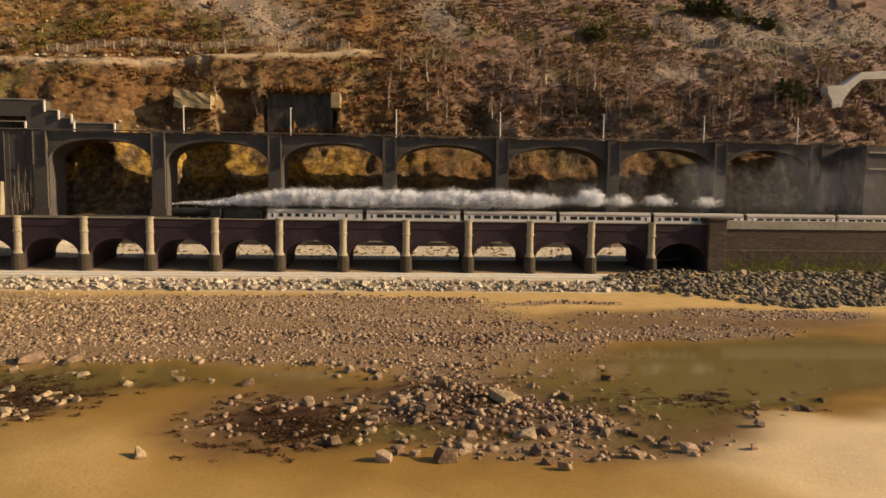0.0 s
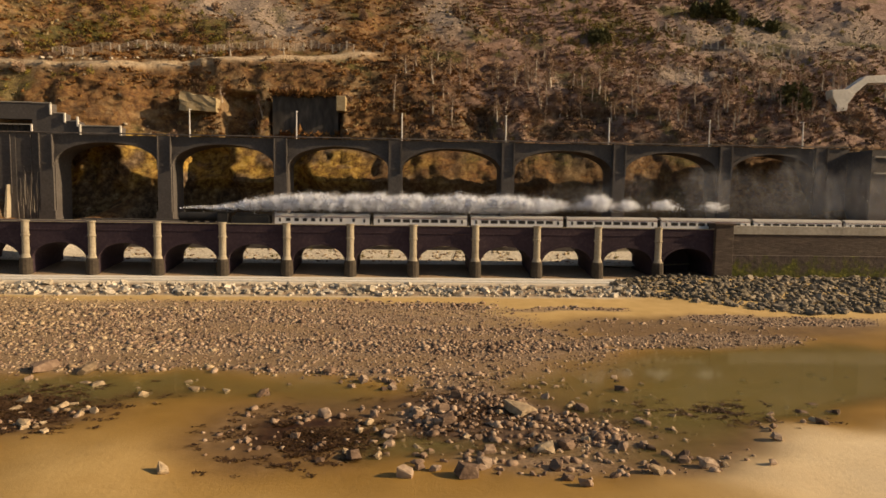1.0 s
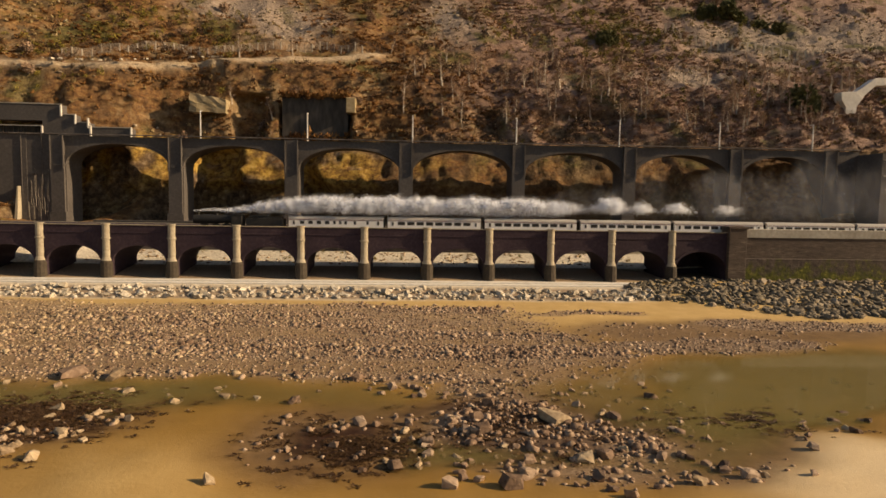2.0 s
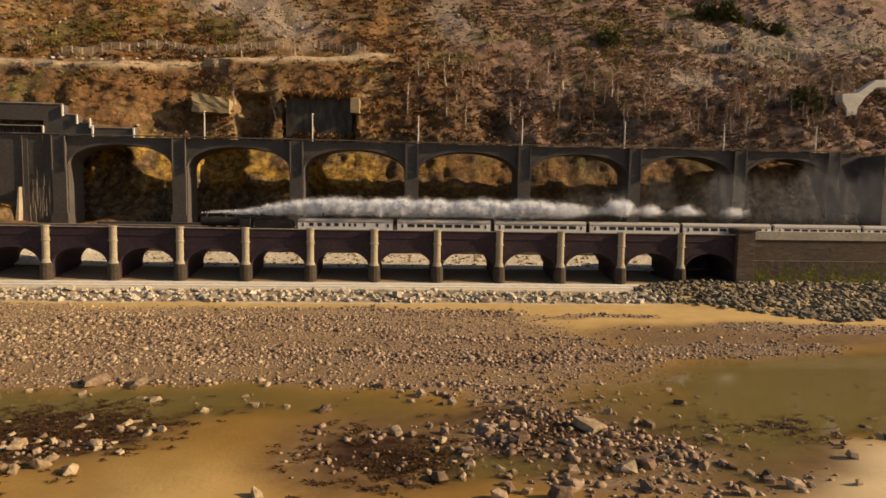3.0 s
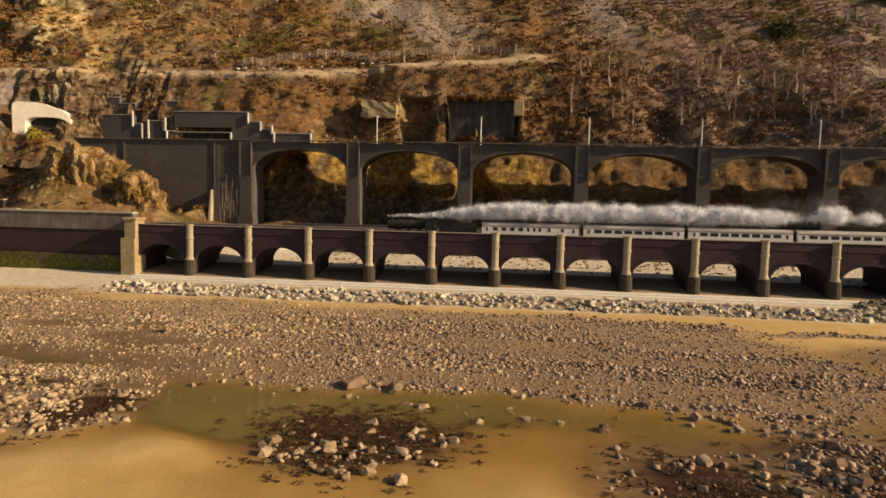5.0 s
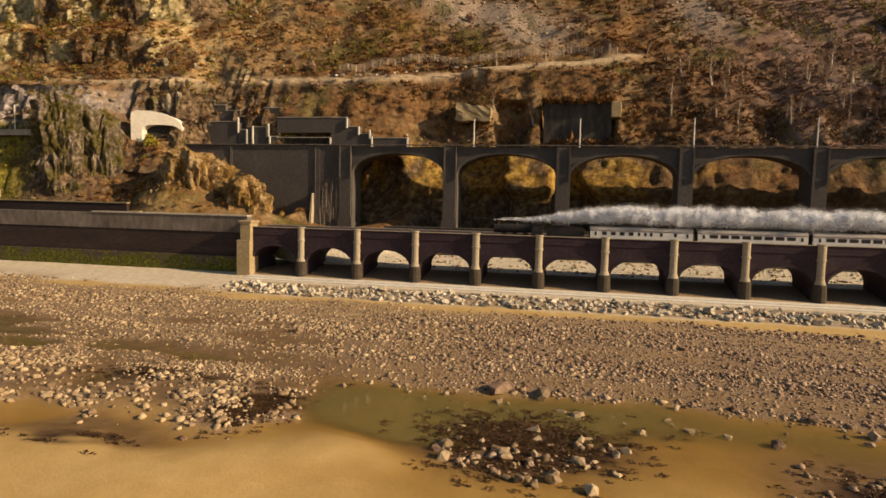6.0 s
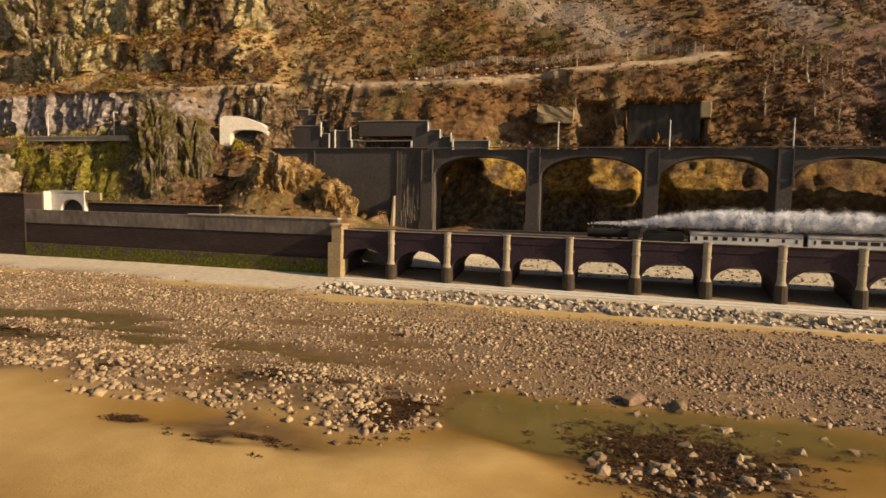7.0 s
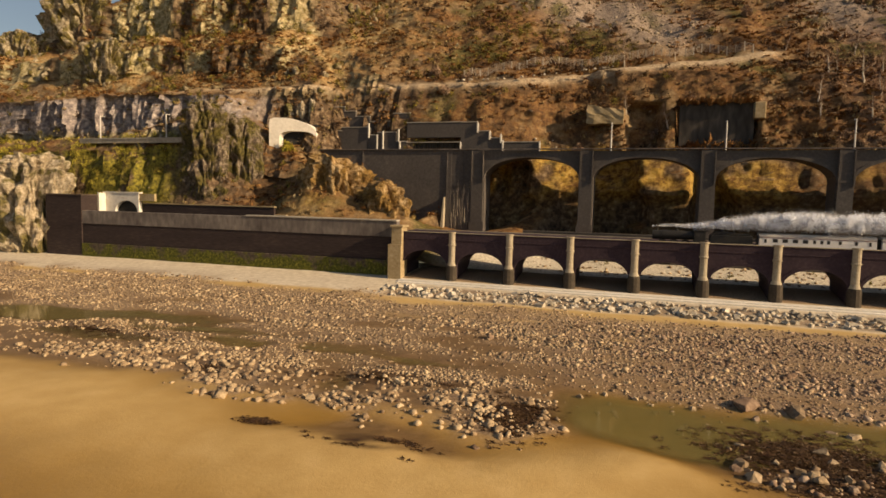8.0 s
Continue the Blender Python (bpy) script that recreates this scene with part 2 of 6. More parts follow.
dark_armour = mat("weedy_armour_stone", [(0.2, (0.045, 0.04, 0.026)), (0.5, (0.15, 0.126, 0.09)), (0.8, (0.36, 0.30, 0.225))], 0.5, 5, random_ob=0.5, bump=0.5)
bracken_mat = mat("bracken", [(0.25, (0.085, 0.037, 0.013)), (0.42, (0.155, 0.068, 0.021)), (0.56, (0.215, 0.104, 0.033)), (0.75, (0.31, 0.175, 0.064))], 1.0, 11, island=0.3, bump=0, fine_share=0.4)
gorse_mat = mat("gorse", [(0.25, (0.045, 0.04, 0.008)), (0.5, (0.145, 0.122, 0.022)), (0.78, (0.31, 0.25, 0.045))], 1.0, 9, island=0.5, bump=0, fine_share=0.4)
grass_mat = mat("dead_grass", [(0.25, (0.12, 0.08, 0.035)), (0.5, (0.25, 0.175, 0.08)), (0.75, (0.40, 0.31, 0.17))], 1.0, 9, island=0.5, bump=0, fine_share=0.4)
heather_mat = mat("heather", [(0.25, (0.022, 0.012, 0.007)), (0.5, (0.06, 0.032, 0.018)), (0.75, (0.12, 0.07, 0.035))], 1.0, 9, island=0.5, bump=0, fine_share=0.4)
scree_mat = mat("scree_stone", [(0.2, (0.11, 0.087, 0.06)), (0.5, (0.26, 0.21, 0.155)), (0.8, (0.45, 0.38, 0.29))], 0.4, 6, island=0.5)
upland_crag, n, l, p = started("upland_crag_rock")
bare = ramp(n, l, tex(n, l, 1.3, 8, rough=0.72), [(0.32, (0.045, 0.035, 0.024)), (0.47, (0.26, 0.21, 0.135)), (0.65, (0.60, 0.53, 0.39))])
mossy = ramp(n, l, tex(n, l, 0.8, 6), [(0.34, (0.035, 0.03, 0.008)), (0.6, (0.21, 0.17, 0.035))])
l.new(blend(n, l, ramp(n, l, tex(n, l, 4, 5), [(0.47, 0.0), (0.56, 0.85)]), bare, mossy), p.inputs["Base Color"])
bumped(n, l, p, tex(n, l, 0.8, 8, rough=0.7), 1.0, 0.9)
crag_mat, n, l, p = started("crag_rock")
bare = ramp(n, l, tex(n, l, 1.4, 8, rough=0.7), [(0.3, (0.085, 0.066, 0.048)), (0.46, (0.35, 0.285, 0.195)), (0.66, (0.68, 0.60, 0.46))])
mossy = ramp(n, l, tex(n, l, 0.8, 6), [(0.34, (0.03, 0.028, 0.008)), (0.6, (0.17, 0.145, 0.03))])
l.new(blend(n, l, ramp(n, l, tex(n, l, 5, 5), [(0.48, 0.0), (0.56, 0.85)]), bare, mossy), p.inputs["Base Color"])
bumped(n, l, p, tex(n, l, 0.8, 8, rough=0.7), 1.0, 0.8)
needle_mat = mat("conifer_needles", [(0.3, (0.05, 0.052, 0.02)), (0.6, (0.105, 0.105, 0.038)), (0.8, (0.19, 0.18, 0.07))], 0.6, 4, island=0.4, bump=0)
dark_crag, n, l, p = started("dark_crag_rock")
bare = ramp(n, l, tex(n, l, 1.2, 8, rough=0.75), [(0.34, (0.025, 0.018, 0.014)), (0.47, (0.17, 0.13, 0.095)), (0.62, (0.44, 0.37, 0.28))])
mossy = ramp(n, l, tex(n, l, 0.8, 6), [(0.34, (0.025, 0.022, 0.006)), (0.6, (0.15, 0.125, 0.025))])
l.new(blend(n, l, ramp(n, l, tex(n, l, 4, 5), [(0.44, 0.0), (0.54, 0.9)]), bare, mossy), p.inputs["Base Color"])
bumped(n, l, p, tex(n, l, 0.8, 8, rough=0.7), 1.0, 1.2)
knoll_mat, n, l, p = started("knoll_rock")
bare = ramp(n, l, tex(n, l, 1.1, 8, rough=0.7), [(0.32, (0.075, 0.042, 0.017)), (0.47, (0.32, 0.205, 0.085)), (0.64, (0.58, 0.44, 0.26))])
turf = ramp(n, l, tex(n, l, 0.8, 6), [(0.34, (0.08, 0.045, 0.014)), (0.6, (0.30, 0.18, 0.05))])
l.new(blend(n, l, ramp(n, l, tex(n, l, 4, 5), [(0.46, 0.0), (0.55, 0.9)]), bare, turf), p.inputs["Base Color"])
bumped(n, l, p, tex(n, l, 0.8, 8, rough=0.7), 1.0, 0.8)
bark_mat = mat("birch_bark", [(0.3, (0.32, 0.26, 0.20)), (0.7, (0.60, 0.54, 0.45))], 0.3, 3, random_ob=0.3)
twig_mat = mat("bare_twigs", [(0.3, (0.18, 0.112, 0.074)), (0.7, (0.38, 0.265, 0.185))], 0.5, 4, random_ob=0.4, bump=0)
algae_wall, n, l, p = started("algae_wall")
damp = ramp(n, l, tex(n, l, 0.9, 7, rough=0.65), [(0.3, (0.035, 0.026, 0.024)), (0.55, (0.085, 0.064, 0.054)), (0.75, (0.17, 0.135, 0.10))])
green = ramp(n, l, tex(n, l, 0.6, 6, rough=0.65), [(0.32, (0.025, 0.03, 0.006)), (0.55, (0.10, 0.105, 0.014)), (0.75, (0.30, 0.27, 0.05))])
sep = n.new("ShaderNodeSeparateXYZ")
l.new(n.new("ShaderNodeNewGeometry").outputs["Position"], sep.inputs[0])
level = n.new("ShaderNodeMath")
level.operation = "MULTIPLY_ADD"
level.inputs[1].default_value = -0.055
l.new(sep.outputs[2], level.inputs[0])
l.new(tex(n, l, 3.5, 6, rough=0.65), level.inputs[2])
l.new(blend(n, l, ramp(n, l, level.outputs[0], [(0.10, 0.0), (0.24, 1.0)]), damp, green), p.inputs["Base Color"])
bumped(n, l, p, tex(n, l, 0.5, 6), 0.6, 0.15)
maroon = mat("maroon_paint", [(0.3, (0.12, 0.03, 0.03)), (0.7, (0.17, 0.045, 0.04))], 0.6, 5, rough=0.4, bump=0.02)
roof_grey = mat("roof_paint", [(0.3, (0.34, 0.32, 0.30)), (0.7, (0.46, 0.44, 0.41))], 0.6, 5, rough=0.6, bump=0.03)
glass_dark = mat("coach_glass", [(0.3, (0.03, 0.028, 0.03)), (0.7, (0.06, 0.055, 0.055))], 1.0, 5, rough=0.12, bump=0)
ochre_stone = mat("ochre_stone", [(0.3, (0.24, 0.17, 0.08)), (0.55, (0.38, 0.30, 0.18)), (0.8, (0.50, 0.42, 0.30))], 0.6, 4)
steam_mat, n, l, p = started("steam")
p.inputs["Base Color"].default_value = (0.92, 0.95, 1.0, 1)
p.inputs["Roughness"].default_value = 1.0
p.inputs["Specular IOR Level"].default_value = 0.0
veil = n.new("ShaderNodeBsdfTranslucent")
veil.inputs["Color"].default_value = (0.92, 0.95, 1.0, 1)
both = n.new("ShaderNodeMixShader")
both.inputs[0].default_value = 0.5
l.new(p.outputs[0], both.inputs[1])
l.new(veil.outputs[0], both.inputs[2])
l.new(both.outputs[0], n["Material Output"].inputs[0])
veil_mat, n, l, p = started("steam_veil")
p.inputs["Base Color"].default_value = (0.92, 0.95, 1.0, 1)
p.inputs["Roughness"].default_value, p.inputs["Specular IOR Level"].default_value = 1.0, 0.0
glow = n.new("ShaderNodeBsdfTranslucent")
glow.inputs["Color"].default_value = (0.92, 0.95, 1.0, 1)
body, soft_edge = n.new("ShaderNodeMixShader"), n.new("ShaderNodeMixShader")
body.inputs[0].default_value = 0.5
l.new(p.outputs[0], body.inputs[1])
l.new(glow.outputs[0], body.inputs[2])
l.new(attribute(n, "thick"), soft_edge.inputs[0])
l.new(n.new("ShaderNodeBsdfTransparent").outputs[0], soft_edge.inputs[1])
l.new(body.outputs[0], soft_edge.inputs[2])
l.new(soft_edge.outputs[0], n["Material Output"].inputs[0])
dusk_mat = mat("winter_undergrowth", [(0.25, (0.13, 0.076, 0.055)), (0.5, (0.24, 0.15, 0.11)), (0.75, (0.36, 0.255, 0.20))], 1.0, 11, island=0.25, bump=0, fine_share=0.4)
thicket_tan = mat("tawny_twigs", [(0.25, (0.165, 0.097, 0.055)), (0.5, (0.32, 0.20, 0.118)), (0.75, (0.47, 0.33, 0.21))], 1.0, 9, island=0.25, bump=0, fine_share=0.4)
thicket_orange = mat("orange_twigs", [(0.25, (0.13, 0.062, 0.022)), (0.5, (0.27, 0.145, 0.05)), (0.75, (0.42, 0.27, 0.11))], 1.0, 9, island=0.25, bump=0, fine_share=0.4)
thicket_brown = mat("russet_twigs", [(0.25, (0.115, 0.058, 0.038)), (0.5, (0.22, 0.12, 0.078)), (0.75, (0.33, 0.205, 0.145))], 1.0, 9, island=0.25, bump=0, fine_share=0.4)
ivy_mat = mat("ivy_leaves", [(0.25, (0.08, 0.07, 0.010)), (0.5, (0.33, 0.28, 0.035)), (0.78, (0.58, 0.49, 0.09))], 1.0, 7, island=0.45, bump=0)
parapet_stone = mat("parapet_masonry", [(0.3, (0.07, 0.058, 0.055)), (0.52, (0.15, 0.13, 0.12)), (0.75, (0.29, 0.255, 0.225))], 1.4, 6, stretch=(1, 1, 0.5))
rail_mat = mat("galvanised_steel", [(0.3, (0.55, 0.53, 0.5)), (0.7, (0.7, 0.68, 0.64))], 0.4, 3, rough=0.5, bump=0)

water_mat = bpy.data.materials.new("pool_water")
water_mat.use_nodes = True
wp = water_mat.node_tree.nodes["Principled BSDF"]
wp.inputs["Base Color"].default_value = (0.21, 0.176, 0.064, 1)
wp.inputs["Roughness"].default_value = 0.06
depth = water_mat.node_tree.nodes.new("ShaderNodeAttribute")
depth.attribute_name = "depth"
water_mat.node_tree.links.new(depth.outputs["Fac"], wp.inputs["Alpha"])
wb = water_mat.node_tree.nodes.new("ShaderNodeBump")
wb.inputs["Strength"].default_value, wb.inputs["Distance"].default_value = 0.05, 0.05
wt = water_mat.node_tree.nodes.new("ShaderNodeTexNoise")
wt.inputs["Scale"].default_value = 1.2
wg = water_mat.node_tree.nodes.new("ShaderNodeNewGeometry")
water_mat.node_tree.links.new(wg.outputs["Position"], wt.inputs["Vector"])
water_mat.node_tree.links.new(wt.outputs[0], wb.inputs["Height"])
water_mat.node_tree.links.new(wb.outputs[0], wp.inputs["Normal"])


# ---- mesh helpers ----
def mesh_ob(name, verts, faces, material, parent=None, label="", flat=True):
    me = bpy.data.meshes.new(name)
    me.from_pydata([tuple(v) for v in verts], [], faces)
    me.materials.append(material)
    if not flat:
        me.polygons.foreach_set("use_smooth", [True] * len(me.polygons))
    me.update()
    ob = new(name, me)
    ob.parent = parent
    return tagged(ob, label)


def part(name, bm, material, parent=None, label=""):
    bmesh.ops.recalc_face_normals(bm, faces=bm.faces)
    me = bpy.data.meshes.new(name)
    bm.to_mesh(me)
    bm.free()
    me.materials.append(material)
    ob = new(name, me)
    ob.parent = parent
    return tagged(ob, label)


def empty(name, label, category, group="", kind="", at=(0, 0, 0)):
    ob = new(name)
    ob.location = at
    ob.empty_display_size = 0.5
    return tagged(ob, label, category, group, kind)


def box(bm, x0, x1, y0, y1, z0, z1, bevel=0.0):
    made = bmesh.ops.create_cube(bm, size=1.0, matrix=Matrix.Translation(((x0 + x1) / 2, (y0 + y1) / 2, (z0 + z1) / 2)) @ Matrix.Diagonal((x1 - x0, y1 - y0, z1 - z0, 1)))
    if bevel:
        edges = list({e for v in made["verts"] for e in v.link_edges})
        bmesh.ops.bevel(bm, geom=edges, offset=bevel, segments=1, affect="EDGES", profile=0.5)
    return bm


def boxes(*rows, bevel=0.0):
    bm = bmesh.new()
    for r in rows:
        box(bm, *r, bevel=bevel)
    return bm


def lathe(bm, rows, n=12, a0=0.0, a1=2 * math.pi, at=(0, 0)):
    """Rings of (z, radius) about an upright axis."""
    full = abs(a1 - a0 - 2 * math.pi) < 1e-6
    count = n if full else n + 1
    rings = [[bm.verts.new((at[0] + r * math.cos(a0 + (a1 - a0) * k / n), at[1] + r * math.sin(a0 + (a1 - a0) * k / n), z)) for k in range(count)] for z, r in rows]
    for lo, hi in zip(rings, rings[1:]):
        for k in range(n):
            bm.faces.new((lo[k], lo[(k + 1) % count], hi[(k + 1) % count], hi[k]))
    bm.faces.new(rings[-1])
    bm.faces.new(rings[0])
    return bm


def arch_span(x0, x1, half, rise, spring, top, y0, y1, base):
    """A bay of an arcade from x0 to x1: solid above and beside an arched opening that goes through it."""
    mid = (x0 + x1) / 2
    n = 18
    arch = [(mid - half * math.cos(math.pi * k / n), spring + rise * math.sin(math.pi * k / n)) for k in range(n + 1)]
    arch = [(mid - half, base)] + arch + [(mid + half, base)]
    rim = [(x0, base)] + [(x0 + (x1 - x0) * k / n, top) for k in range(n + 1)] + [(x1, base)]
    bm = bmesh.new()
    f = [[bm.verts.new((x, y, z)) for x, z in pts] for y in (y0, y1) for pts in (arch, rim)]
    for k in range(len(arch) - 1):
        bm.faces.new((f[0][k], f[0][k + 1], f[1][k + 1], f[1][k]))
        bm.faces.new((f[2][k], f[2][k + 1], f[3][k + 1], f[3][k]))
        bm.faces.new((f[0][k], f[0][k + 1], f[2][k + 1], f[2][k]))
        bm.faces.new((f[1][k], f[1][k + 1], f[3][k + 1], f[3][k]))
    return bm


# ---- beach ----
POOLS = [(70, -64.5, 32, 7, 0.6), (150, -58, 30, 14, 0.95), (-38, -47, 20, 6.5, 0.95), (-14, -50, 14, 3, 0.6), (10, -57, 18, 4, 0.4), (52, -69, 8, 6, 0.7), (94, -76, 8, 7, 0.5), (66, -72, 10, 7, 0.5), (118, -81, 12, 4, 0.4), (104, -82, 8, 3, 0.35), (128, -74, 10, 6, 0.3), (36, -79.5, 13, 3.5, 0.5), (24, -78, 7, 2.5, 0.3), (128, -71, 13, 7, 0.55), (100, -79, 8, 4, 0.3)]
BARS = [(82, -84, 9, 8, 0.6), (40, -88, 26, 11, 0.8), (-14, -84, 34, 12, 0.8), (142, -85, 16, 10, 1.0), (67, -73, 9, 7, 0.42), (94, -77, 8, 6, 0.42), (52, -79, 6, 5, 0.5), (112, -94, 40, 7, 0.5), (110, -75, 12, 7, 0.3)]
BANKS = [(-27, -50.5, 15, 4.2), (-15, -67, 9, 4), (-4, -66, 10, 5.5), (6, -61, 11, 7), (12, -71, 9, 5.5), (29, -62, 11, 6.5), (30, -70, 12, 7), (39, -73, 7, 6.5), (37, -64, 7, 7)]
CHANNELS = [(-46, -50, 16, 6), (-18, -43, 15, 3.6), (-24, -58.5, 15, 3.0), (-3, -55, 7, 2.4), (14, -52, 9, 3.0), (20, -66, 2.4, 6), (27, -53.5, 9, 1.8)]


def bump_at(x, y, cx, cy, rx, ry):
    d = ((x - cx) / rx) ** 2 + ((y - cy) / ry) ** 2
    return np.exp(-d * 1.1)


def warped(x, y):
    return x + 5 * fbm(x, y, 14, 3, 3), y + 3.5 * fbm(x, y, 10, 3, 5)


def any_of(x, y, rows):
    """1 inside the ellipses, with an uneven rim."""
    x, y = np.asarray(x, float), np.asarray(y, float)
    wx, wy = x + 3.6 * fbm(x, y, 6, 4, 7), y + 2.6 * fbm(x, y, 4.5, 4, 9)
    d = 0.0 * x
    for cx, cy, rx, ry in rows:
        d = np.maximum(d, smooth(0.18, 0.75, bump_at(wx, wy, cx, cy, rx, ry)))
    return d


def beach_h(x, y):
    x, y = np.asarray(x, float), np.asarray(y, float)
    left = smooth(6, -6, x)
    mid = np.interp(y, [-400, -120, -90, -60, -30, -13, -11, -2, 0, 8, 11, 60], [-3, -0.2, 0.15, 0.22, 0.45, 1.0, 1.2, 2.7, 3.1, 4.4, 4.7, 5])
    lft = np.interp(y, [-400, -120, -90, -60, -30, -13, 4, 60], [-3, -0.2, 0.15, 0.22, 0.5, 1.6, 3.2, 3.4])
    rgt = np.interp(y, [-400, -120, -90, -60, -30, -20, 0, 60], [-3, -0.2, 0.15, 0.2, 0.35, 0.9, 3.6, 4.2])
    right = smooth(140, 158, x)
    h = mid * (1 - left) * (1 - right) + lft * left + rgt * right
    wx, wy = warped(x, y)
    for cx, cy, rx, ry, d in POOLS:
        h = h - d * bump_at(wx, wy, cx, cy, rx, ry)
    for cx, cy, rx, ry, d in BARS:
        h = h + d * bump_at(wx, wy, cx, cy, rx, ry)
    h = h - 0.36 * any_of(x, y, CHANNELS) + 0.3 * any_of(x, y, BANKS)
    return h + 0.12 * fbm(x, y, 9, 4, 11)


WEED = [(94.5, -77, 6.8, 6.8, 1.0), (66.5, -71.5, 9.5, 8.5, 1.0), (41, -70, 4.5, 7, 0.8), (108, -73, 14, 9, 0.7), (130, -72, 10, 4, 0.5), (19.5, -80.6, 2.4, 1.0, 1.0), (31.5, -81.8, 4.6, 2.0, 1.0), (24, -64, 14, 3, 0.6), (80, -66, 5, 1.5, 0.5), (4, -68, 5, 3, 0.6), (-26, -56, 18, 4, 0.5)]
STONY = [(110, -63, 13, 6, 1.0), (111, -76.5, 12.5, 9.5, 1.0), (140, -44, 19, 4.5, 0.9), (160, -31.5, 18, 5, 0.9), (128, -24, 12, 2.2, 0.6), (140, -36, 20, 6, 0.2), (67, -72, 9, 7, 0.4), (94, -76, 8, 6, 0.12), (122, -72, 15, 8, 0.4), (114, -82, 14, 3.5, 0.25), (150, -68, 12, 2, 0.3)]


def streak(x, y):
    """Bands of coarse and fine shingle that run along the shore."""
    return fbm(np.asarray(x, float) * 0.16, np.asarray(y, float) + 0.05 * np.asarray(x, float), 4.2, 4, 61)


def stones_at(x, y):
    """How densely stones cover the beach, 0 to 1."""
    wx, wy = warped(np.asarray(x, float), np.asarray(y, float))
    field = smooth(-15, -20, wy) * smooth(-62, -57, wy) * smooth(-130, -60, wx) * smooth(120 - 0.45 * (wy + 20), 110 - 0.45 * (wy + 20), wx) * (1 - 0.95 * bump_at(wx, wy, 131, -33, 15, 6))
    field = field * (0.6 + 0.4 * smooth(-0.2, 0.1, streak(x, y)))
    field = field * (1 - smooth(60, 30, wx) * smooth(-22, -32, wy) * 0.85 * smooth(0.05, -0.25, fbm(np.asarray(x, float) * 0.45, y, 6, 4, 79)))
    lefty = smooth(10, -10, wx) * smooth(-4, -16, wy) * smooth(-66, -58, wy) * smooth(-170, -110, wx) * smooth(-0.3, 0.3, fbm(x, y, 11, 3, 67)) * 0.8
    d = np.maximum(field, lefty) * (1 - 0.93 * any_of(x, y, CHANNELS))
    d = np.maximum(d, any_of(x, y, BANKS) * (0.2 + 0.8 * smooth(-0.2, 0.15, fbm(x, y, 3, 3, 77))))
    d = np.maximum(d, 0.16 * smooth(48, 40, wx) * smooth(-74, -68, wy) * smooth(-40, -46, wy))
    for cx, cy, rx, ry, k in STONY:
        d = np.maximum(d, k * smooth(0.30, 0.62, bump_at(wx, wy, cx, cy, rx, ry)))
    return np.clip(d, 0, 1) * (0.2 + 0.8 * smooth(-0.16, 0.06, beach_h(x, y)))


def add_values(ob, name, values):
    at = ob.data.attributes.new(name, "FLOAT", "POINT")
    at.data.foreach_set("value", np.asarray(values, np.float32).ravel())


def grid_mesh(name, xs, ys, height, material, flat=False):
    X, Y = np.meshgrid(xs, ys)
    Z = height(X, Y)
    verts = np.stack([X.ravel(), Y.ravel(), Z.ravel()], 1)
    w = len(xs)
    k = np.arange((len(ys) - 1) * w).reshape(len(ys) - 1, w)[:, :-1].ravel()
    return mesh_ob(name, verts, np.stack([k, k + 1, k + w + 1, k + w], 1).tolist(), material, flat=flat), X.ravel(), Y.ravel(), Z.ravel()


xs = np.concatenate([np.linspace(-900, -140, 30)[:-1], np.arange(-140, 240, 0.9), np.linspace(240, 1000, 30)])
ys = np.concatenate([np.linspace(-1500, -130, 24)[:-1], np.arange(-130, 30, 0.9)])
ground, gx, gy, gz = grid_mesh("ground", xs, ys, beach_h, sand_mat)
tagged(ground, "golden wet sand and shingle beach at low tide", "beach", kind="structure")
add_values(ground, "wet", smooth(1.1, 0.1, gz) * smooth(-24, -44, gy))
# Besides shingle: painted shade in the armour gaps, shade and wet under the arches.
add_values(ground, "grit_shade", np.clip(np.clip(stones_at(gx, gy) * 1.3, 0, 0.95) + 0.85 * smooth(-12.8, -11.8, gy) * smooth(-4.6, -5.4, gy) * smooth(1, 3, gx) * smooth(148, 144, gx) + smooth(-0.6, 0.2, gy) * smooth(13, 12, gy) * smooth(1, 2, gx), 0, 1))
mud = smooth(52, 42, gx) * smooth(-75, -70, gy + 2 * fbm(gx, gy, 8, 3, 89)) * smooth(-24, -34, gy) * smooth(-110, -70, gx)
for cx, cy, rx, ry in ((67, -71, 13, 10), (94, -76, 10, 10), (110, -74, 16, 12), (32, -80.5, 11, 3.5), (118, -78, 14, 8), (150, -36, 30, 9)):
    mud = np.maximum(mud, 0.9 * smooth(0.2, 0.7, bump_at(*warped(gx, gy), cx, cy, rx, ry)))
add_values(ground, "mud", mud)
add_values(ground, "cream", smooth(0.25, 0.7, bump_at(*warped(gx, gy), 139, -86, 21, 11)))
add_values(ground, "weed", np.clip(sum(k * smooth(0.25, 0.7, bump_at(gx, gy, cx, cy, rx, ry)) for cx, cy, rx, ry, k in WEED), 0, 1) * smooth(-0.3, 0.1, fbm(gx * 0.6, gy, 3, 4, 83)))
# No pale ground under the viaduct, to keep the painted shade there dark.
add_values(ground, "pale", np.clip(smooth(-14.5, -11.5, gy + 1.2 * fbm(gx, gy, 6, 3, 71)) * smooth(152, 142, gx) + smooth(4, -6, gx) * smooth(-13, -5, gy + 3 * fbm(gx, gy, 12, 3, 73)) + smooth(8.5, 10, gy) , 0, 1) * (1 - smooth(-0.6, 0.2, gy) * smooth(13, 12, gy) * smooth(1, 2, gx)))
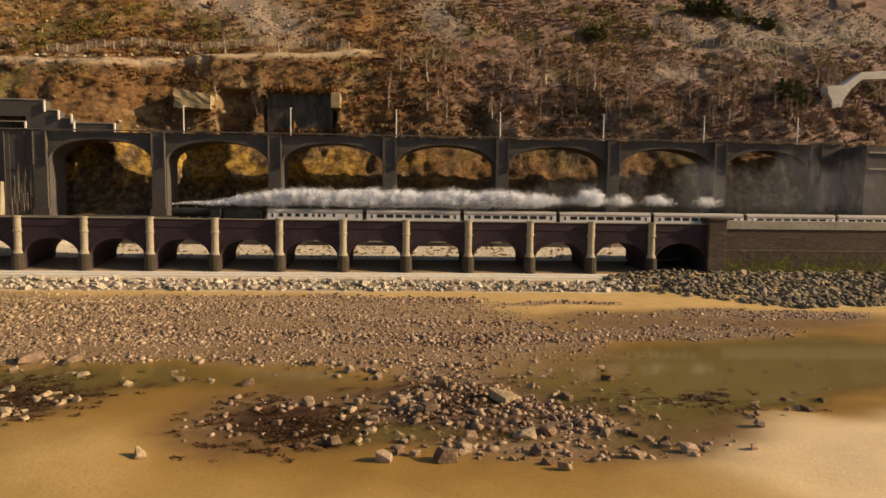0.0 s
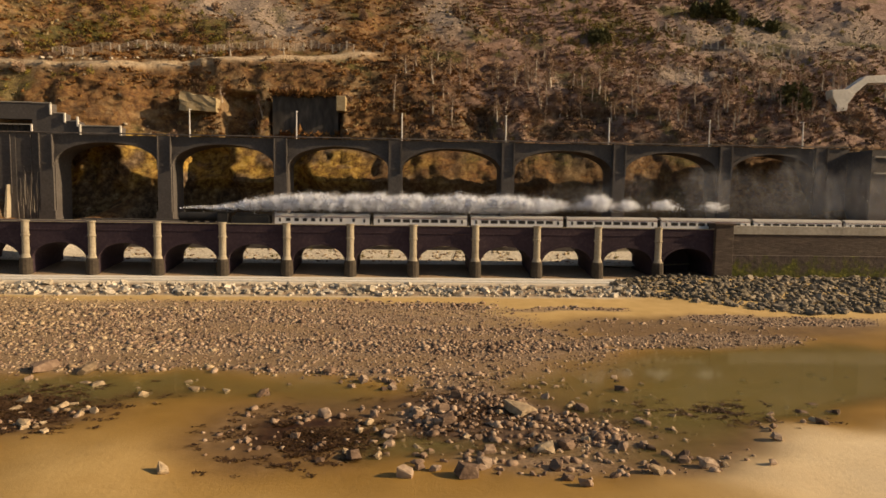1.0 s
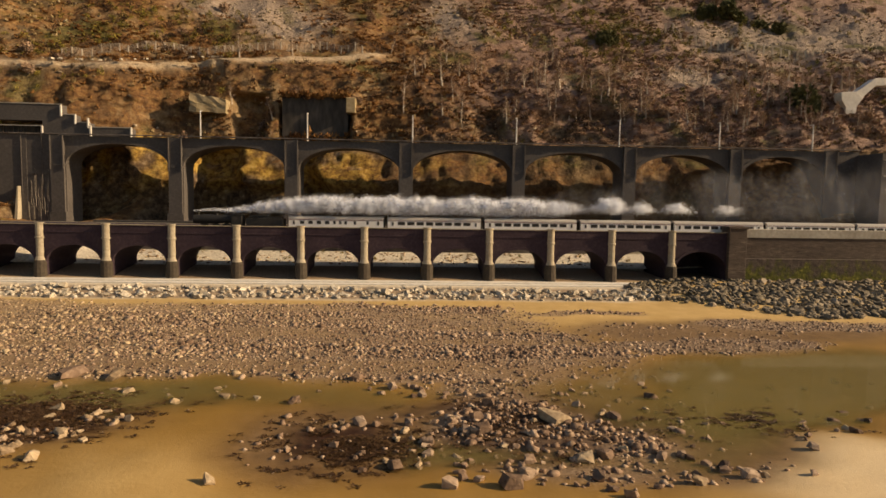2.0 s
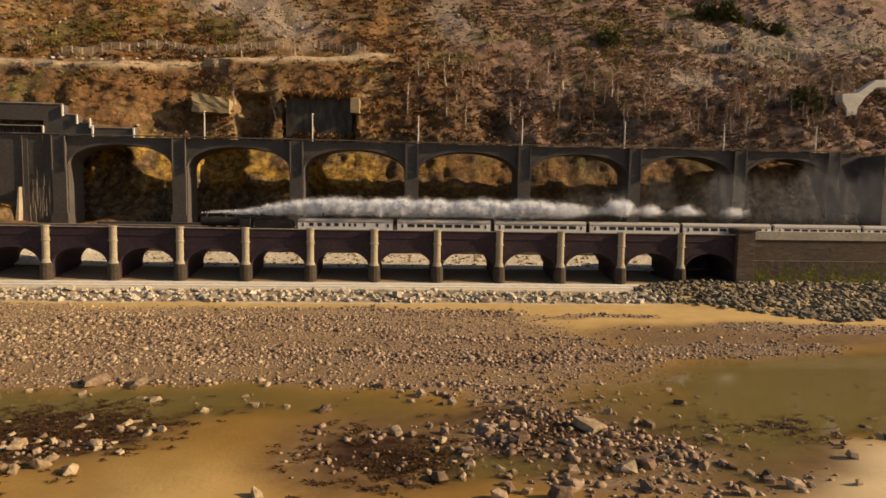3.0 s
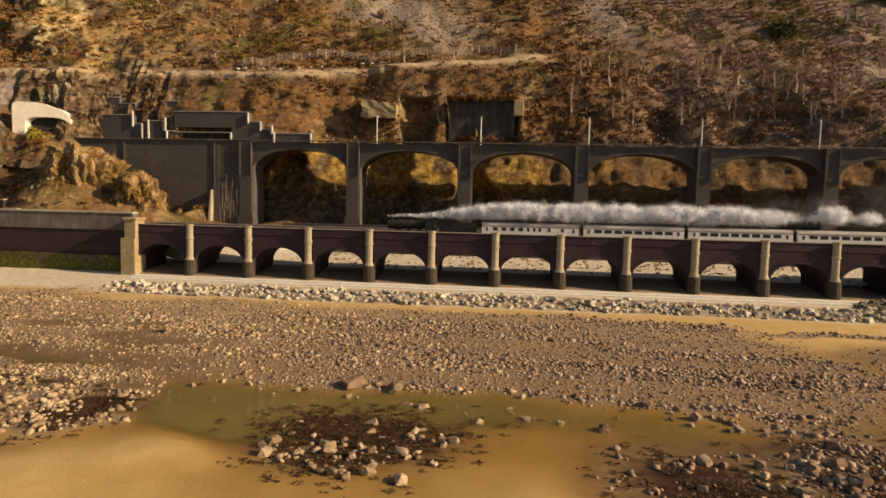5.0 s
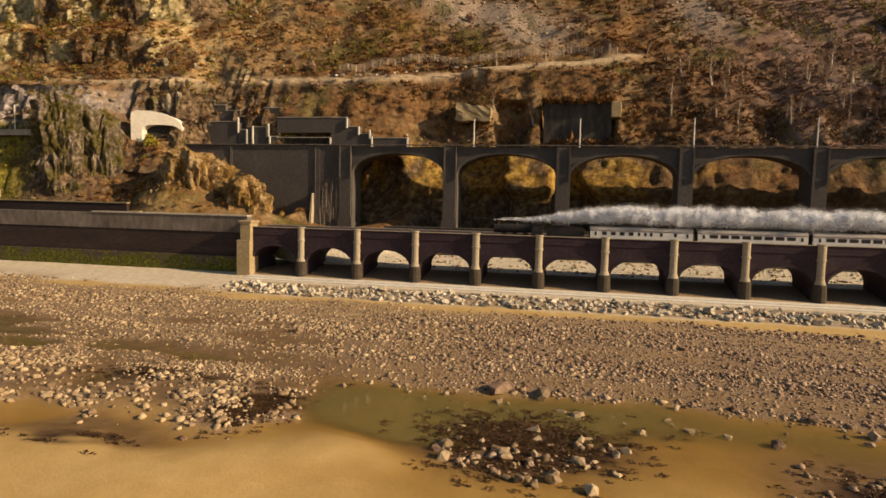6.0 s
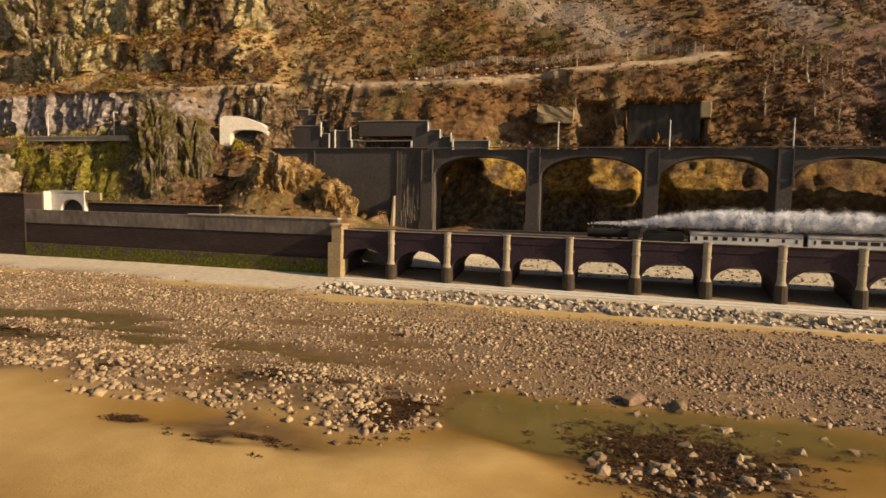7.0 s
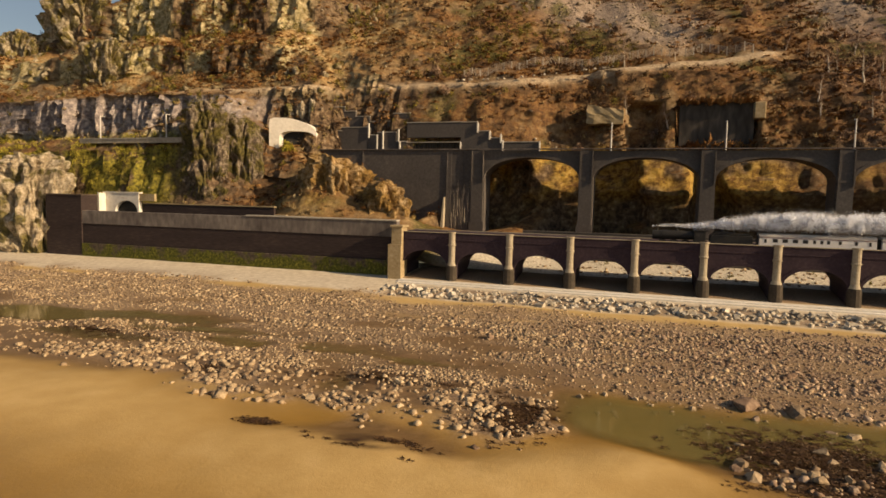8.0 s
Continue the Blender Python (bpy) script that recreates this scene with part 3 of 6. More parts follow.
wxs = np.concatenate([np.linspace(-900, -140, 20)[:-1], np.arange(-140, 240, 1.3), np.linspace(240, 1000, 20)])
wys = np.concatenate([np.linspace(-1500, -100, 20)[:-1], np.arange(-100, -30, 1.1)])
water, wx, wy, wz = grid_mesh("water", wxs, wys, lambda x, y: 0 * x, water_mat)
tagged(water, "shallow greenish water standing in beach pools", "water", kind="structure")
add_values(water, "depth", 0.72 * smooth(-0.04, 0.4, -beach_h(wx, wy)))

# ---- hill ----
FAR_LEFT = [(13, 8), (18, 12), (24, 20), (29, 28), (34, 30), (40, 36), (46, 42), (55, 52), (64, 58), (75, 62), (95, 64), (130, 50), (300, 30)]
CRAG_LEFT = [(13, 13), (17, 22), (24, 32), (29, 36), (34, 36.5), (37, 50), (44, 54), (52, 62), (54, 70), (62, 76), (66, 82), (100, 84), (300, 50)]
CLIFF = [(13, 13), (15, 20), (18, 33), (23, 36.5), (34, 37), (35.6, 53), (44, 55.5), (53, 63), (55, 72), (67, 80), (70, 97), (110, 132), (300, 210)]
BLUFF = [(13, 13), (17, 21), (21, 33), (25, 42), (31, 45), (36, 51.5), (46, 56), (57, 63), (60, 73), (72, 80), (75, 94), (120, 126), (300, 220)]
PORTAL = [(13, 12), (18, 15), (24, 21), (30, 26), (35, 34), (41, 37), (46, 55), (57, 63), (66, 68), (76, 76), (97, 94), (140, 128), (300, 220)]
KNOLL = [(11, 12.5), (15, 17), (19, 22), (22, 25), (27, 25), (34, 22), (46, 34), (49, 46), (57, 60), (66, 66), (90, 88), (140, 128), (300, 220)]
SLOPE = [(10, 10), (15, 14), (19, 17), (23, 16.5), (29, 14), (38, 12), (46, 34), (49, 45), (57, 57), (64, 60), (85, 78), (140, 124), (300, 220)]
STEPS = [(9.5, 5), (15, 7.5), (21, 9.5), (25, 11), (46, 12), (48, 34), (49, 40), (54, 51), (60, 57), (64, 59), (75, 67), (140, 122), (300, 220)]
MIDDLE = [(10.5, 4.7), (25, 6.9), (26, 11.5), (51, 12), (51.5, 21.5), (49.5, 24), (56, 36), (59, 47), (66, 60), (75, 64), (84, 69), (104, 84), (300, 220)]
RIGHT = [(10.5, 4.7), (25, 6.9), (26, 11.5), (51, 12), (51.5, 20), (49, 23.5), (56, 37), (61, 44), (70, 55), (84, 63), (92, 69), (117, 87), (300, 225)]
QUARRY = [(9.5, 9), (20, 11), (26, 11.5), (37, 14), (45, 28), (48, 35), (54, 39), (62, 48), (72, 57), (88, 66), (105, 75), (117, 84), (300, 225)]
FAR_RIGHT = [(9.5, 12), (18, 13), (26, 20), (32, 30), (38, 35), (48, 40), (60, 48), (75, 58), (90, 66), (105, 77), (130, 97), (160, 122), (300, 225)]
STATIONS = [(-330, FAR_LEFT), (-212, CRAG_LEFT), (-118, CLIFF), (-75, BLUFF), (-50, PORTAL), (-33, KNOLL), (-12, SLOPE), (8, STEPS), (34, MIDDLE), (150, RIGHT), (222, QUARRY), (320, FAR_RIGHT), (520, FAR_RIGHT)]
SX = [s[0] for s in STATIONS]
RUN = np.arange(13) / 12.0
TRACK = ([-125, -50, 12, 46, 78, 92], [42, 48.5, 59, 69, 79, 84], [52.5, 56, 57.5, 62, 66, 69])


def hill_point(x, s):
    """The hillside's plain place at x and at s (0 at the foot, 1 at the top)."""
    x, s = np.asarray(x, float), np.asarray(s, float)
    k = np.clip(np.searchsorted(SX, x) - 1, 0, len(SX) - 2)
    y, z = np.zeros_like(x), np.zeros_like(x)
    for i in range(len(SX) - 1):
        pick = k == i
        if pick.any():
            f = smooth(SX[i], SX[i + 1], x[pick])
            a, b = np.array(STATIONS[i][1], float), np.array(STATIONS[i + 1][1], float)
            for out, c in ((y, 0), (z, 1)):
                out[pick] = np.interp(s[pick], RUN, a[:, c]) * (1 - f) + np.interp(s[pick], RUN, b[:, c]) * f
    return y, z


def track_at(x, y, z):
    return np.exp(-(((y + 1.0 - np.interp(x, TRACK[0], TRACK[1])) / 4.0) ** 2) - ((z + 0.5 - np.interp(x, TRACK[0], TRACK[2])) / (1.3 + 0.7 * smooth(0, 20, x))) ** 2) * smooth(-128, -118, x) * smooth(94, 84, x)


def cut_zone(x, z):
    """The dark quarried faces above the road."""
    return smooth(117, 121, x) * smooth(168, 155, x) * smooth(36.5, 38, z) * smooth(49, 45, z) * smooth(-0.3, 0.0, fbm(x, z * 0.3, 12, 3, 39))


def wall_bay(x, z):
    """The bays cut into the slope for the concrete walls above the road."""
    return (0.8 * smooth(45.6, 48, x) * smooth(57, 55, x) + smooth(60.2, 61.2, x) * smooth(81.5, 80.3, x)) * smooth(34, 36, z) * smooth(50.5, 49.3, z)


def hill_at(x, s):
    x = np.asarray(x, float)
    y, z = hill_point(x, s)
    y2, z2 = hill_point(x, s + 0.004)
    steep = smooth(0.72, 0.9, (z2 - z) / np.hypot(y2 - y, z2 - z + 1e-6))
    east = smooth(5, 20, x)
    rough = smooth(0.02, 0.2, s) * smooth(9, 16, y) * (1 - east * smooth(46, 38, y)) * (1 - 0.8 * east * smooth(24, 20, z))
    west = smooth(10, -45, x)
    rib = np.abs(fbm(x * 1.0, z * 0.22, 5.0, 3, 31)) * (0.25 + 0.75 * west)
    y = y + rough * ((1.1 + 1.1 * smooth(50, 56, y)) * fbm(x, z * 0.6, 9, 4, 21) + steep * (0.6 - 5.6 * rib + 0.8 * fbm(x, z, 1.7, 2, 33)))
    y = y + 1.7 * rough * east * smooth(37, 40, z) * fbm(x * 0.3, z, 4.0, 3, 49)
    ledges = steep * smooth(-45, -70, x) * smooth(34, 37, z) * smooth(56, 52, z)
    y = y + ledges * 2.6 * ((x / 4.4 + 0.8 * fbm(x, z * 0.3, 9, 3, 37)) % 1.0)
    z = z + rough * ((1.4 + 1.2 * smooth(50, 56, y)) * fbm(x, y, 14, 4, 41) + 0.8 * fbm(x, y, 3.2, 3, 47) * (1 - 0.5 * steep))
    wx = x + 4.5 * fbm(z, x * 0.2, 7, 3, 43)
    hollow = smooth(4, 7, x) * smooth(21, 17, wx) + smooth(36, 39, x) * smooth(53, 49, wx) + smooth(64, 67, x) * smooth(75, 71, wx)
    y = y + 6.5 * hollow * smooth(36, 32, z) * smooth(44, 49, y)
    y = y + 5.0 * cut_zone(x, z) + 6.5 * wall_bay(x, z)
    high = smooth(-20, -60, x) * smooth(58, 66, z)
    z = z + high * 1.9 * np.maximum(0, fbm(x, y, 9, 3, 53)) ** 1.0 * 2
    k = np.exp(-(((y - np.interp(x, TRACK[0], TRACK[1])) / 2.7) ** 2) - ((z - np.interp(x, TRACK[0], TRACK[2])) / 5.0) ** 2) * smooth(-128, -118, x) * smooth(94, 84, x)
    return y, z * (1 - k) + (np.interp(x, TRACK[0], TRACK[2]) + 0.2 * fbm(x, y, 2, 2, 57)) * k


hx = np.concatenate([np.linspace(-330, -150, 60)[:-1], np.arange(-150, 300, 1.0), np.linspace(300, 520, 50)])
hs = np.concatenate([np.linspace(0, 0.83, 210)[:-1], np.linspace(0.83, 0.95, 110), np.linspace(0.95, 1, 14)[1:]])
HX, HS = np.meshgrid(hx, hs)
HY, HZ = hill_at(HX.ravel(), HS.ravel())
w = len(hx)
k = np.arange((len(hs) - 1) * w).reshape(len(hs) - 1, w)[:, :-1].ravel()
hillside = tagged(mesh_ob("hillside", np.stack([HX.ravel(), HY, HZ], 1), np.stack([k, k + 1, k + w + 1, k + w], 1).tolist(), hill_mat), "steep hillside of brown bracken, scree and rock", "hillside", kind="structure")
hillside.data.polygons.foreach_set("use_smooth", (HX[:-1, :-1] > -20).ravel())
# Ochre rock; its fade below z 26 paints the shade low in the arches.
add_values(hillside, "ochre", smooth(38, 34.5, HZ + 2 * fbm(HX.ravel(), HZ, 4, 3, 59)) * smooth(0, 10, HX.ravel()) * (0.15 + 0.8 * smooth(150, 80, HX.ravel())) * smooth(-0.25, 0.2, fbm(HX.ravel(), HZ, 6, 3, 63)) * (0.15 + 0.85 * smooth(19, 26, HZ)) + 0.6 * smooth(-47, -40, HX.ravel()) * smooth(-2, -10, HX.ravel()) * smooth(35, 32, HZ))
# Where the cliff takes the colour with painted shade.
add_values(hillside, "cliff_shade", smooth(-55, -72, HX.ravel()) * smooth(35.5, 37.5, HZ) * smooth(54, 51, HZ))
add_values(hillside, "ivy", smooth(-72, -82, HX.ravel()) * smooth(42, 37, HZ))
add_values(hillside, "upland", np.clip(smooth(-10, -60, HX.ravel()) * smooth(50, 58, HZ) + smooth(-47, -40, HX.ravel()) * smooth(-2, -10, HX.ravel()) * smooth(35, 32, HZ) * 0.35, 0, 1) * smooth(-0.2, 0.15, fbm(HX.ravel(), HY, 11, 3, 65)))
add_values(hillside, "shingle", smooth(25.6, 24.0, HY) * smooth(2, 12, HX.ravel()) * smooth(170, 160, HX.ravel()))
add_values(hillside, "dusk", smooth(80, 145, HX.ravel() + 20 * fbm(HX.ravel(), HY, 22, 3, 69)) * smooth(35, 38, HZ))
add_values(hillside, "cover", smooth(-25, 0, HX.ravel()) * smooth(36, 40, HZ) * (1 - cut_zone(HX.ravel(), HZ)) + 0.7 * smooth(70, 120, HX.ravel()) * smooth(37, 35, HZ))
add_values(hillside, "track", np.clip(track_at(HX.ravel(), HY, HZ) * 1.5, 0, 1))


# ---- many small things in one mesh ----
def joined(name, protos, places, sizes, material, label, category, rng, tilt=0.3, smooth_shade=False, squash=(1, 1, 1)):
    """One mesh of many small shapes: protos are (verts, faces), set at the places with random turns."""
    allv, allf, base = [], [], 0
    order = rng.integers(0, len(protos), len(places))
    for kind in range(len(protos)):
        V, F = protos[kind]
        P = places[order == kind]
        S = np.asarray(sizes)[order == kind]
        m = len(P)
        if not m:
            continue
        a, b, c = rng.uniform(0, 2 * np.pi, m), rng.normal(0, tilt, m), rng.normal(0, tilt, m)
        ca, sa, cb, sb, cc, sc = np.cos(a), np.sin(a), np.cos(b), np.sin(b), np.cos(c), np.sin(c)
        v = np.repeat((V * np.array(squash))[None], m, 0)
        x, y, z = v[..., 0], v[..., 1], v[..., 2]
        y, z = y * cb[:, None] - z * sb[:, None], y * sb[:, None] + z * cb[:, None]
        x, z = x * cc[:, None] + z * sc[:, None], -x * sc[:, None] + z * cc[:, None]
        x, y = x * ca[:, None] - y * sa[:, None], x * sa[:, None] + y * ca[:, None]
        v = np.stack([x, y, z], -1) * (S[:, None, None] if S.ndim == 1 else S[:, None, :]) + P[:, None, :]
        allv.append(v.reshape(-1, 3))
        f = np.repeat(F[None], m, 0) + (np.arange(m) * len(V))[:, None, None] + base
        allf.append(f.reshape(-1, F.shape[1]))
        base += m * len(V)
    V, F = np.concatenate(allv), np.concatenate(allf)
    me = bpy.data.meshes.new(name)
    me.vertices.add(len(V))
    me.vertices.foreach_set("co", V.astype(np.float32).ravel())
    me.loops.add(F.size)
    me.loops.foreach_set("vertex_index", F.astype(np.int32).ravel())
    me.polygons.add(len(F))
    me.polygons.foreach_set("loop_start", np.arange(0, F.size, F.shape[1], dtype=np.int32))
    me.update(calc_edges=True)
    me.validate()
    if smooth_shade:
        me.polygons.foreach_set("use_smooth", [True] * len(me.polygons))
    me.materials.append(material)
    return tagged(new(name, me), label, category, kind="stuff")


def rock_shape(seed, detail=1, chops=5, lo=0.2, hi=0.36):
    """A broken stone about one metre across: a ball cut by random planes."""
    rng = np.random.default_rng(seed)
    bm = bmesh.new()
    bmesh.ops.create_icosphere(bm, subdivisions=detail, radius=0.5)
    V = np.array([v.co[:] for v in bm.verts])
    F = np.array([[v.index for v in f.verts] for f in bm.faces])
    bm.free()
    V = V * (1 + rng.uniform(-0.16, 0.16, (len(V), 1)))
    for _ in range(chops):
        d = rng.normal(size=3)
        d /= np.linalg.norm(d)
        over = np.maximum(0, V @ d - rng.uniform(lo, hi))
        V = V - over[:, None] * d
    return V * np.array([1.15, 0.95, 0.78]) * rng.uniform(0.85, 1.15, 3), F


def clump_shape(seed, blades=14, spread=0.5):
    """A tuft of dead fronds: leaning triangles from one root."""
    rng = np.random.default_rng(seed)
    V, F = [], []
    for b in range(blades):
        a, r = rng.uniform(0, 2 * np.pi), rng.uniform(0, spread)
        at = np.array([r * np.cos(a), r * np.sin(a), rng.uniform(-0.1, 0.25)])
        out = np.array([np.cos(a), np.sin(a), 0]) * rng.uniform(0.05, 0.5) + np.array([0, 0, rng.uniform(0.25, 0.8)])
        side = np.array([-np.sin(a + rng.normal(0, 0.8)), np.cos(a), 0]) * rng.uniform(0.08, 0.22)
        F.append([len(V), len(V) + 1, len(V) + 2])
        V += [at - side, at + side, at + out]
    return np.array(V), np.array(F)


def bush_shape(seed, leaves=70):
    """A rounded shrub: small leaf and twig triangles in an uneven dome."""
    rng = np.random.default_rng(seed)
    V, F = [], []
    lobes = rng.uniform(-0.3, 0.3, (4, 3)) + np.array([0, 0, 0.4])
    for b in range(leaves):
        d = rng.normal(size=3)
        d /= np.linalg.norm(d)
        at = lobes[rng.integers(4)] + d * rng.uniform(0.15, 0.36)
        at[2] = max(at[2], 0.02)
        e, g = rng.normal(size=3) * 0.10, rng.normal(size=3) * 0.10
        F.append([len(V), len(V) + 1, len(V) + 2])
        V += [at, at + e, at + g + d * 0.06]
    return np.array(V), np.array(F)


def slab_shape(seed):
    """A squarish broken block about one metre across."""
    rng = np.random.default_rng(seed)
    V = np.array([[x, y, z] for z in (-0.5, 0.5) for y in (-0.5, 0.5) for x in (-0.5, 0.5)])
    V = V + rng.uniform(-0.17, 0.17, V.shape)
    V[4:, :2] *= rng.uniform(0.55, 0.95)
    F = np.array([[0, 2, 1], [1, 2, 3], [4, 5, 6], [5, 7, 6], [0, 1, 4], [1, 5, 4], [2, 6, 3], [3, 6, 7], [0, 4, 2], [2, 4, 6], [1, 3, 5], [3, 7, 5]])
    return V * np.array([1.15, 0.85, 0.6]) * rng.uniform(0.8, 1.2, 3), F


def block_shape(seed):
    """An angular broken boulder about one metre across: the hull of points strewn over a leaning block."""
    r = np.random.default_rng(seed)
    bm = bmesh.new()
    lean = r.uniform(-0.25, 0.25, 2)
    for _ in range(24):
        q = r.uniform(-0.5, 0.5, 3)
        face = int(r.integers(3))
        q[face] = math.copysign(0.5, q[face])
        q *= r.uniform(0.82, 1.0)
        q[:2] += lean * q[2]
        q[:2] *= 1 - 0.25 * (q[2] + 0.5)
        bm.verts.new(q * np.array([1.2, 0.95, 0.8]))
    hull = bmesh.ops.convex_hull(bm, input=bm.verts[:])
    bmesh.ops.delete(bm, geom=list({v for v in hull["geom_interior"] + hull["geom_unused"] if isinstance(v, bmesh.types.BMVert)}), context="VERTS")
    bmesh.ops.triangulate(bm, faces=bm.faces[:])
    bm.verts.index_update()
    V = np.array([v.co[:] for v in bm.verts])
    F = np.array([[v.index for v in f.verts] for f in bm.faces])
    bm.free()
    return V, F


PEBBLES = [rock_shape(100 + i, 1, 6) for i in range(4)] + [slab_shape(150 + i) for i in range(8)]
BLOCKS = [block_shape(250 + i) for i in range(10)]
rng = np.random.default_rng(5)

# Shingle of the upper beach and the stony banks in the pools.
n = 190000
px, py = rng.uniform(-120, 180, n), rng.uniform(-92, -10, n)
low = smooth(-59, -67, py)
keep = rng.uniform(0, 1, n) < stones_at(px, py) * (0.95 - 0.45 * low)
px, py, low = px[keep], py[keep], low[keep]
size = np.clip(rng.lognormal(-1.0, 0.5, len(px)), 0.16, 1.3) * (0.8 + 0.4 * smooth(0.0, 0.35, streak(px, py))) * (0.52 + 0.36 * low) 
banked = any_of(px, py, BANKS)
size = size * (1 - banked) + np.clip(1.45 * size, 0.3, 0.85) * banked
at = np.stack([px, py, beach_h(px, py) + 0.08 * size], 1)
onbank = (banked > 0.45) & (rng.uniform(0, 1, len(px)) < 0.8)
thin = (banked > 0.45) & ~onbank
east = rng.uniform(0, 1, len(px)) < smooth(10, 110, px + 16 * fbm(px, py, 20, 3, 87))
for pick, shapes, material, label in ((onbank, BLOCKS, stone, "cream angular cobbles heaped on the low banks"), (~east & ~onbank & ~thin, PEBBLES[4:], stone, "tan and cream shingle stones covering the beach"), (east & ~onbank & ~thin, PEBBLES[4:], brown_stone, "purplish brown shingle stones covering the beach")):
    joined("shingle", shapes, at[pick], size[pick], material, label, "stones", rng)

# Bladderwrack on the low banks.
wpx, wpy = [], []
for i, (cx, cy, rx, ry, much) in enumerate(WEED):
    m = int(rx * ry * (30 if i < 3 or much > 0.95 else 4))
    a, r = rng.uniform(0, 2 * np.pi, m), np.abs(rng.normal(0, 0.5, m))
    wpx.append(cx + rx * r * np.cos(a)), wpy.append(cy + ry * r * np.sin(a))
wpx, wpy = np.concatenate(wpx), np.concatenate(wpy)
keep = fbm(wpx * 0.6, wpy, 3, 3, 81) > -0.2
wpx, wpy = wpx[keep], wpy[keep]
size = rng.uniform(0.35, 1.0, len(wpx))
joined("bladderwrack", [clump_shape(300 + i, 16, 0.6) for i in range(4)], np.stack([wpx, wpy, np.maximum(beach_h(wpx, wpy), -0.02)], 1), np.stack([size * 1.2, size * 0.8, size * 0.17], 1), weed_mat, "dark brown bladderwrack on the low stones", "seaweed", rng, tilt=0.1)

# Boulders that stand singly on the beach.
boulder_meshes = []
for i, (V, F) in enumerate(BLOCKS):
    me = bpy.data.meshes.new("boulder")
    me.from_pydata([tuple(v) for v in V], [], F.tolist())
    me.materials.append(boulder_mat if i % 2 else brown_boulder)
    boulder_meshes.append(me)


def boulder(x, y, size, tall=0.8, label="pale angular boulder lying on the wet beach"):
    ob = new("boulder", boulder_meshes[2 * int(rng.integers(5)) + (x < 88 if rng.uniform() < 0.85 else x > 88)])
    h = float(beach_h(x, y))
    ob.matrix_world = pose(x, y, h + 0.27 * size * tall, rng.normal(0, 12), rng.normal(0, 12), rng.uniform(0, 360)) @ Matrix.Diagonal((size, size * 0.9, size * tall, 1))
    return tagged(ob, label, "boulder", "boulders on the beach")


for x, y, size in [(63.1, -58.3, 3.1), (67.9, -58.8, 2.9), (71.4, -63.8, 1.9), (69.9, -62.9, 1.4), (67.4, -68.7, 1.9), (59.6, -65.7, 1.3), (60.5, -74.0, 2.0), (61.1, -69.1, 1.5), (67.9, -70.7, 1.4), (71.6, -70.2, 1.5), (74.4, -72.7, 1.1), (65.6, -75.1, 1.6), (71.4, -75.1, 1.5), (69.6, -79.2, 1.8), (72.2, -80.2, 1.5), (67.2, -79.8, 1.4), (77.1, -66.7, 1.3), (103.7, -75.3, 1.4), (105.1, -75.4, 2.0), (106.0, -85.0, 2.1), (107.3, -83.1, 1.7), (100.5, -76.9, 1.6), (111.6, -72.8, 3.2), (112.2, -80.4, 1.8), (113.9, -79.6, 1.9), (93.5, -59.5, 1.8), (86.1, -84.9, 1.3), (131.1, -69.6, 1.5), (134.0, -72.6, 1.4), (118.8, -84.7, 1.5), (123.1, -83.5, 1.6), (123.1, -65.6, 1.7), (137.3, -72.3, 1.4), (113.4, -86.7, 1.2), (130.8, -79.0, 1.3), (122.2, -81.6, 1.4), (21.6, -36.5, 1.9), (31.2, -39.5, 2.0)]:
    boulder(x, y, (0.85 if size > 2.5 else 0.74) * size, 0.55 if size > 2.5 else 0.8, label="large weathered boulder standing at the edge of a pool" if size > 1.8 else "angular grey boulder at the edge of a pool")
for cx, cy, rx, ry, m in [(111, -77, 13, 9, 70), (67.5, -73, 8, 8, 56), (62, -64, 10, 4, 14), (86, -64, 20, 3, 26), (95, -76, 7, 7, 22), (28, -70, 12, 6, 22), (8, -66, 9, 6, 16), (-8, -66, 10, 4, 10), (126, -70, 15, 9, 46), (114, -84, 14, 3, 12), (50, -62, 14, 3, 16), (150, -64, 16, 8, 10)]:
    for _ in range(m):
        a, r = rng.uniform(0, 2 * math.pi), math.sqrt(rng.uniform(0, 1))
        boulder(cx + rx * r * math.cos(a), cy + ry * r * math.sin(a), float(np.clip(rng.lognormal(-0.45, 0.33), 0.4, 1.25)))

# ---- rock armour at the foot of the walls ----
armour = empty("rock_armour", "row of pale broken armour stones along the viaduct foot", "rock armour")
bank = empty("rock_armour", "bank of dark weedy armour stones below the sea wall", "rock armour")
armour_meshes = {}
for material in (armour_mat, dark_armour):
    for i, (V, F) in enumerate(PEBBLES):
        me = bpy.data.meshes.new("armour_stone")
        me.from_pydata([tuple(v) for v in V], [], F.tolist())
        me.materials.append(material)
        armour_meshes[material.name, i] = me


def armour_stone(parent, material, x, y, size):
    ob = new("stone", armour_meshes[material.name, int(rng.integers(12))])
    ob.parent = parent
    ob.matrix_world = pose(x, y, float(beach_h(x, y)) + 0.2 * size, rng.normal(0, 20), rng.normal(0, 20), rng.uniform(0, 360)) @ Matrix.Diagonal((size, size, size * 0.95, 1))


for i in range(300):
    armour_stone(armour, armour_mat, 2 + 145 * (i + rng.uniform(0, 1)) / 300, rng.uniform(-12.4, -6.0), rng.uniform(0.8, 1.45))
m = 700
ax, ay = rng.uniform(0, 148, m), rng.uniform(-12.6, -5.6, m)
size = rng.uniform(0.4, 0.8, m)
rest = joined("stone_fill", PEBBLES, np.stack([ax, ay, beach_h(ax, ay) + 0.15 * size], 1), size, armour_mat, "", "", rng)
rest.parent = armour
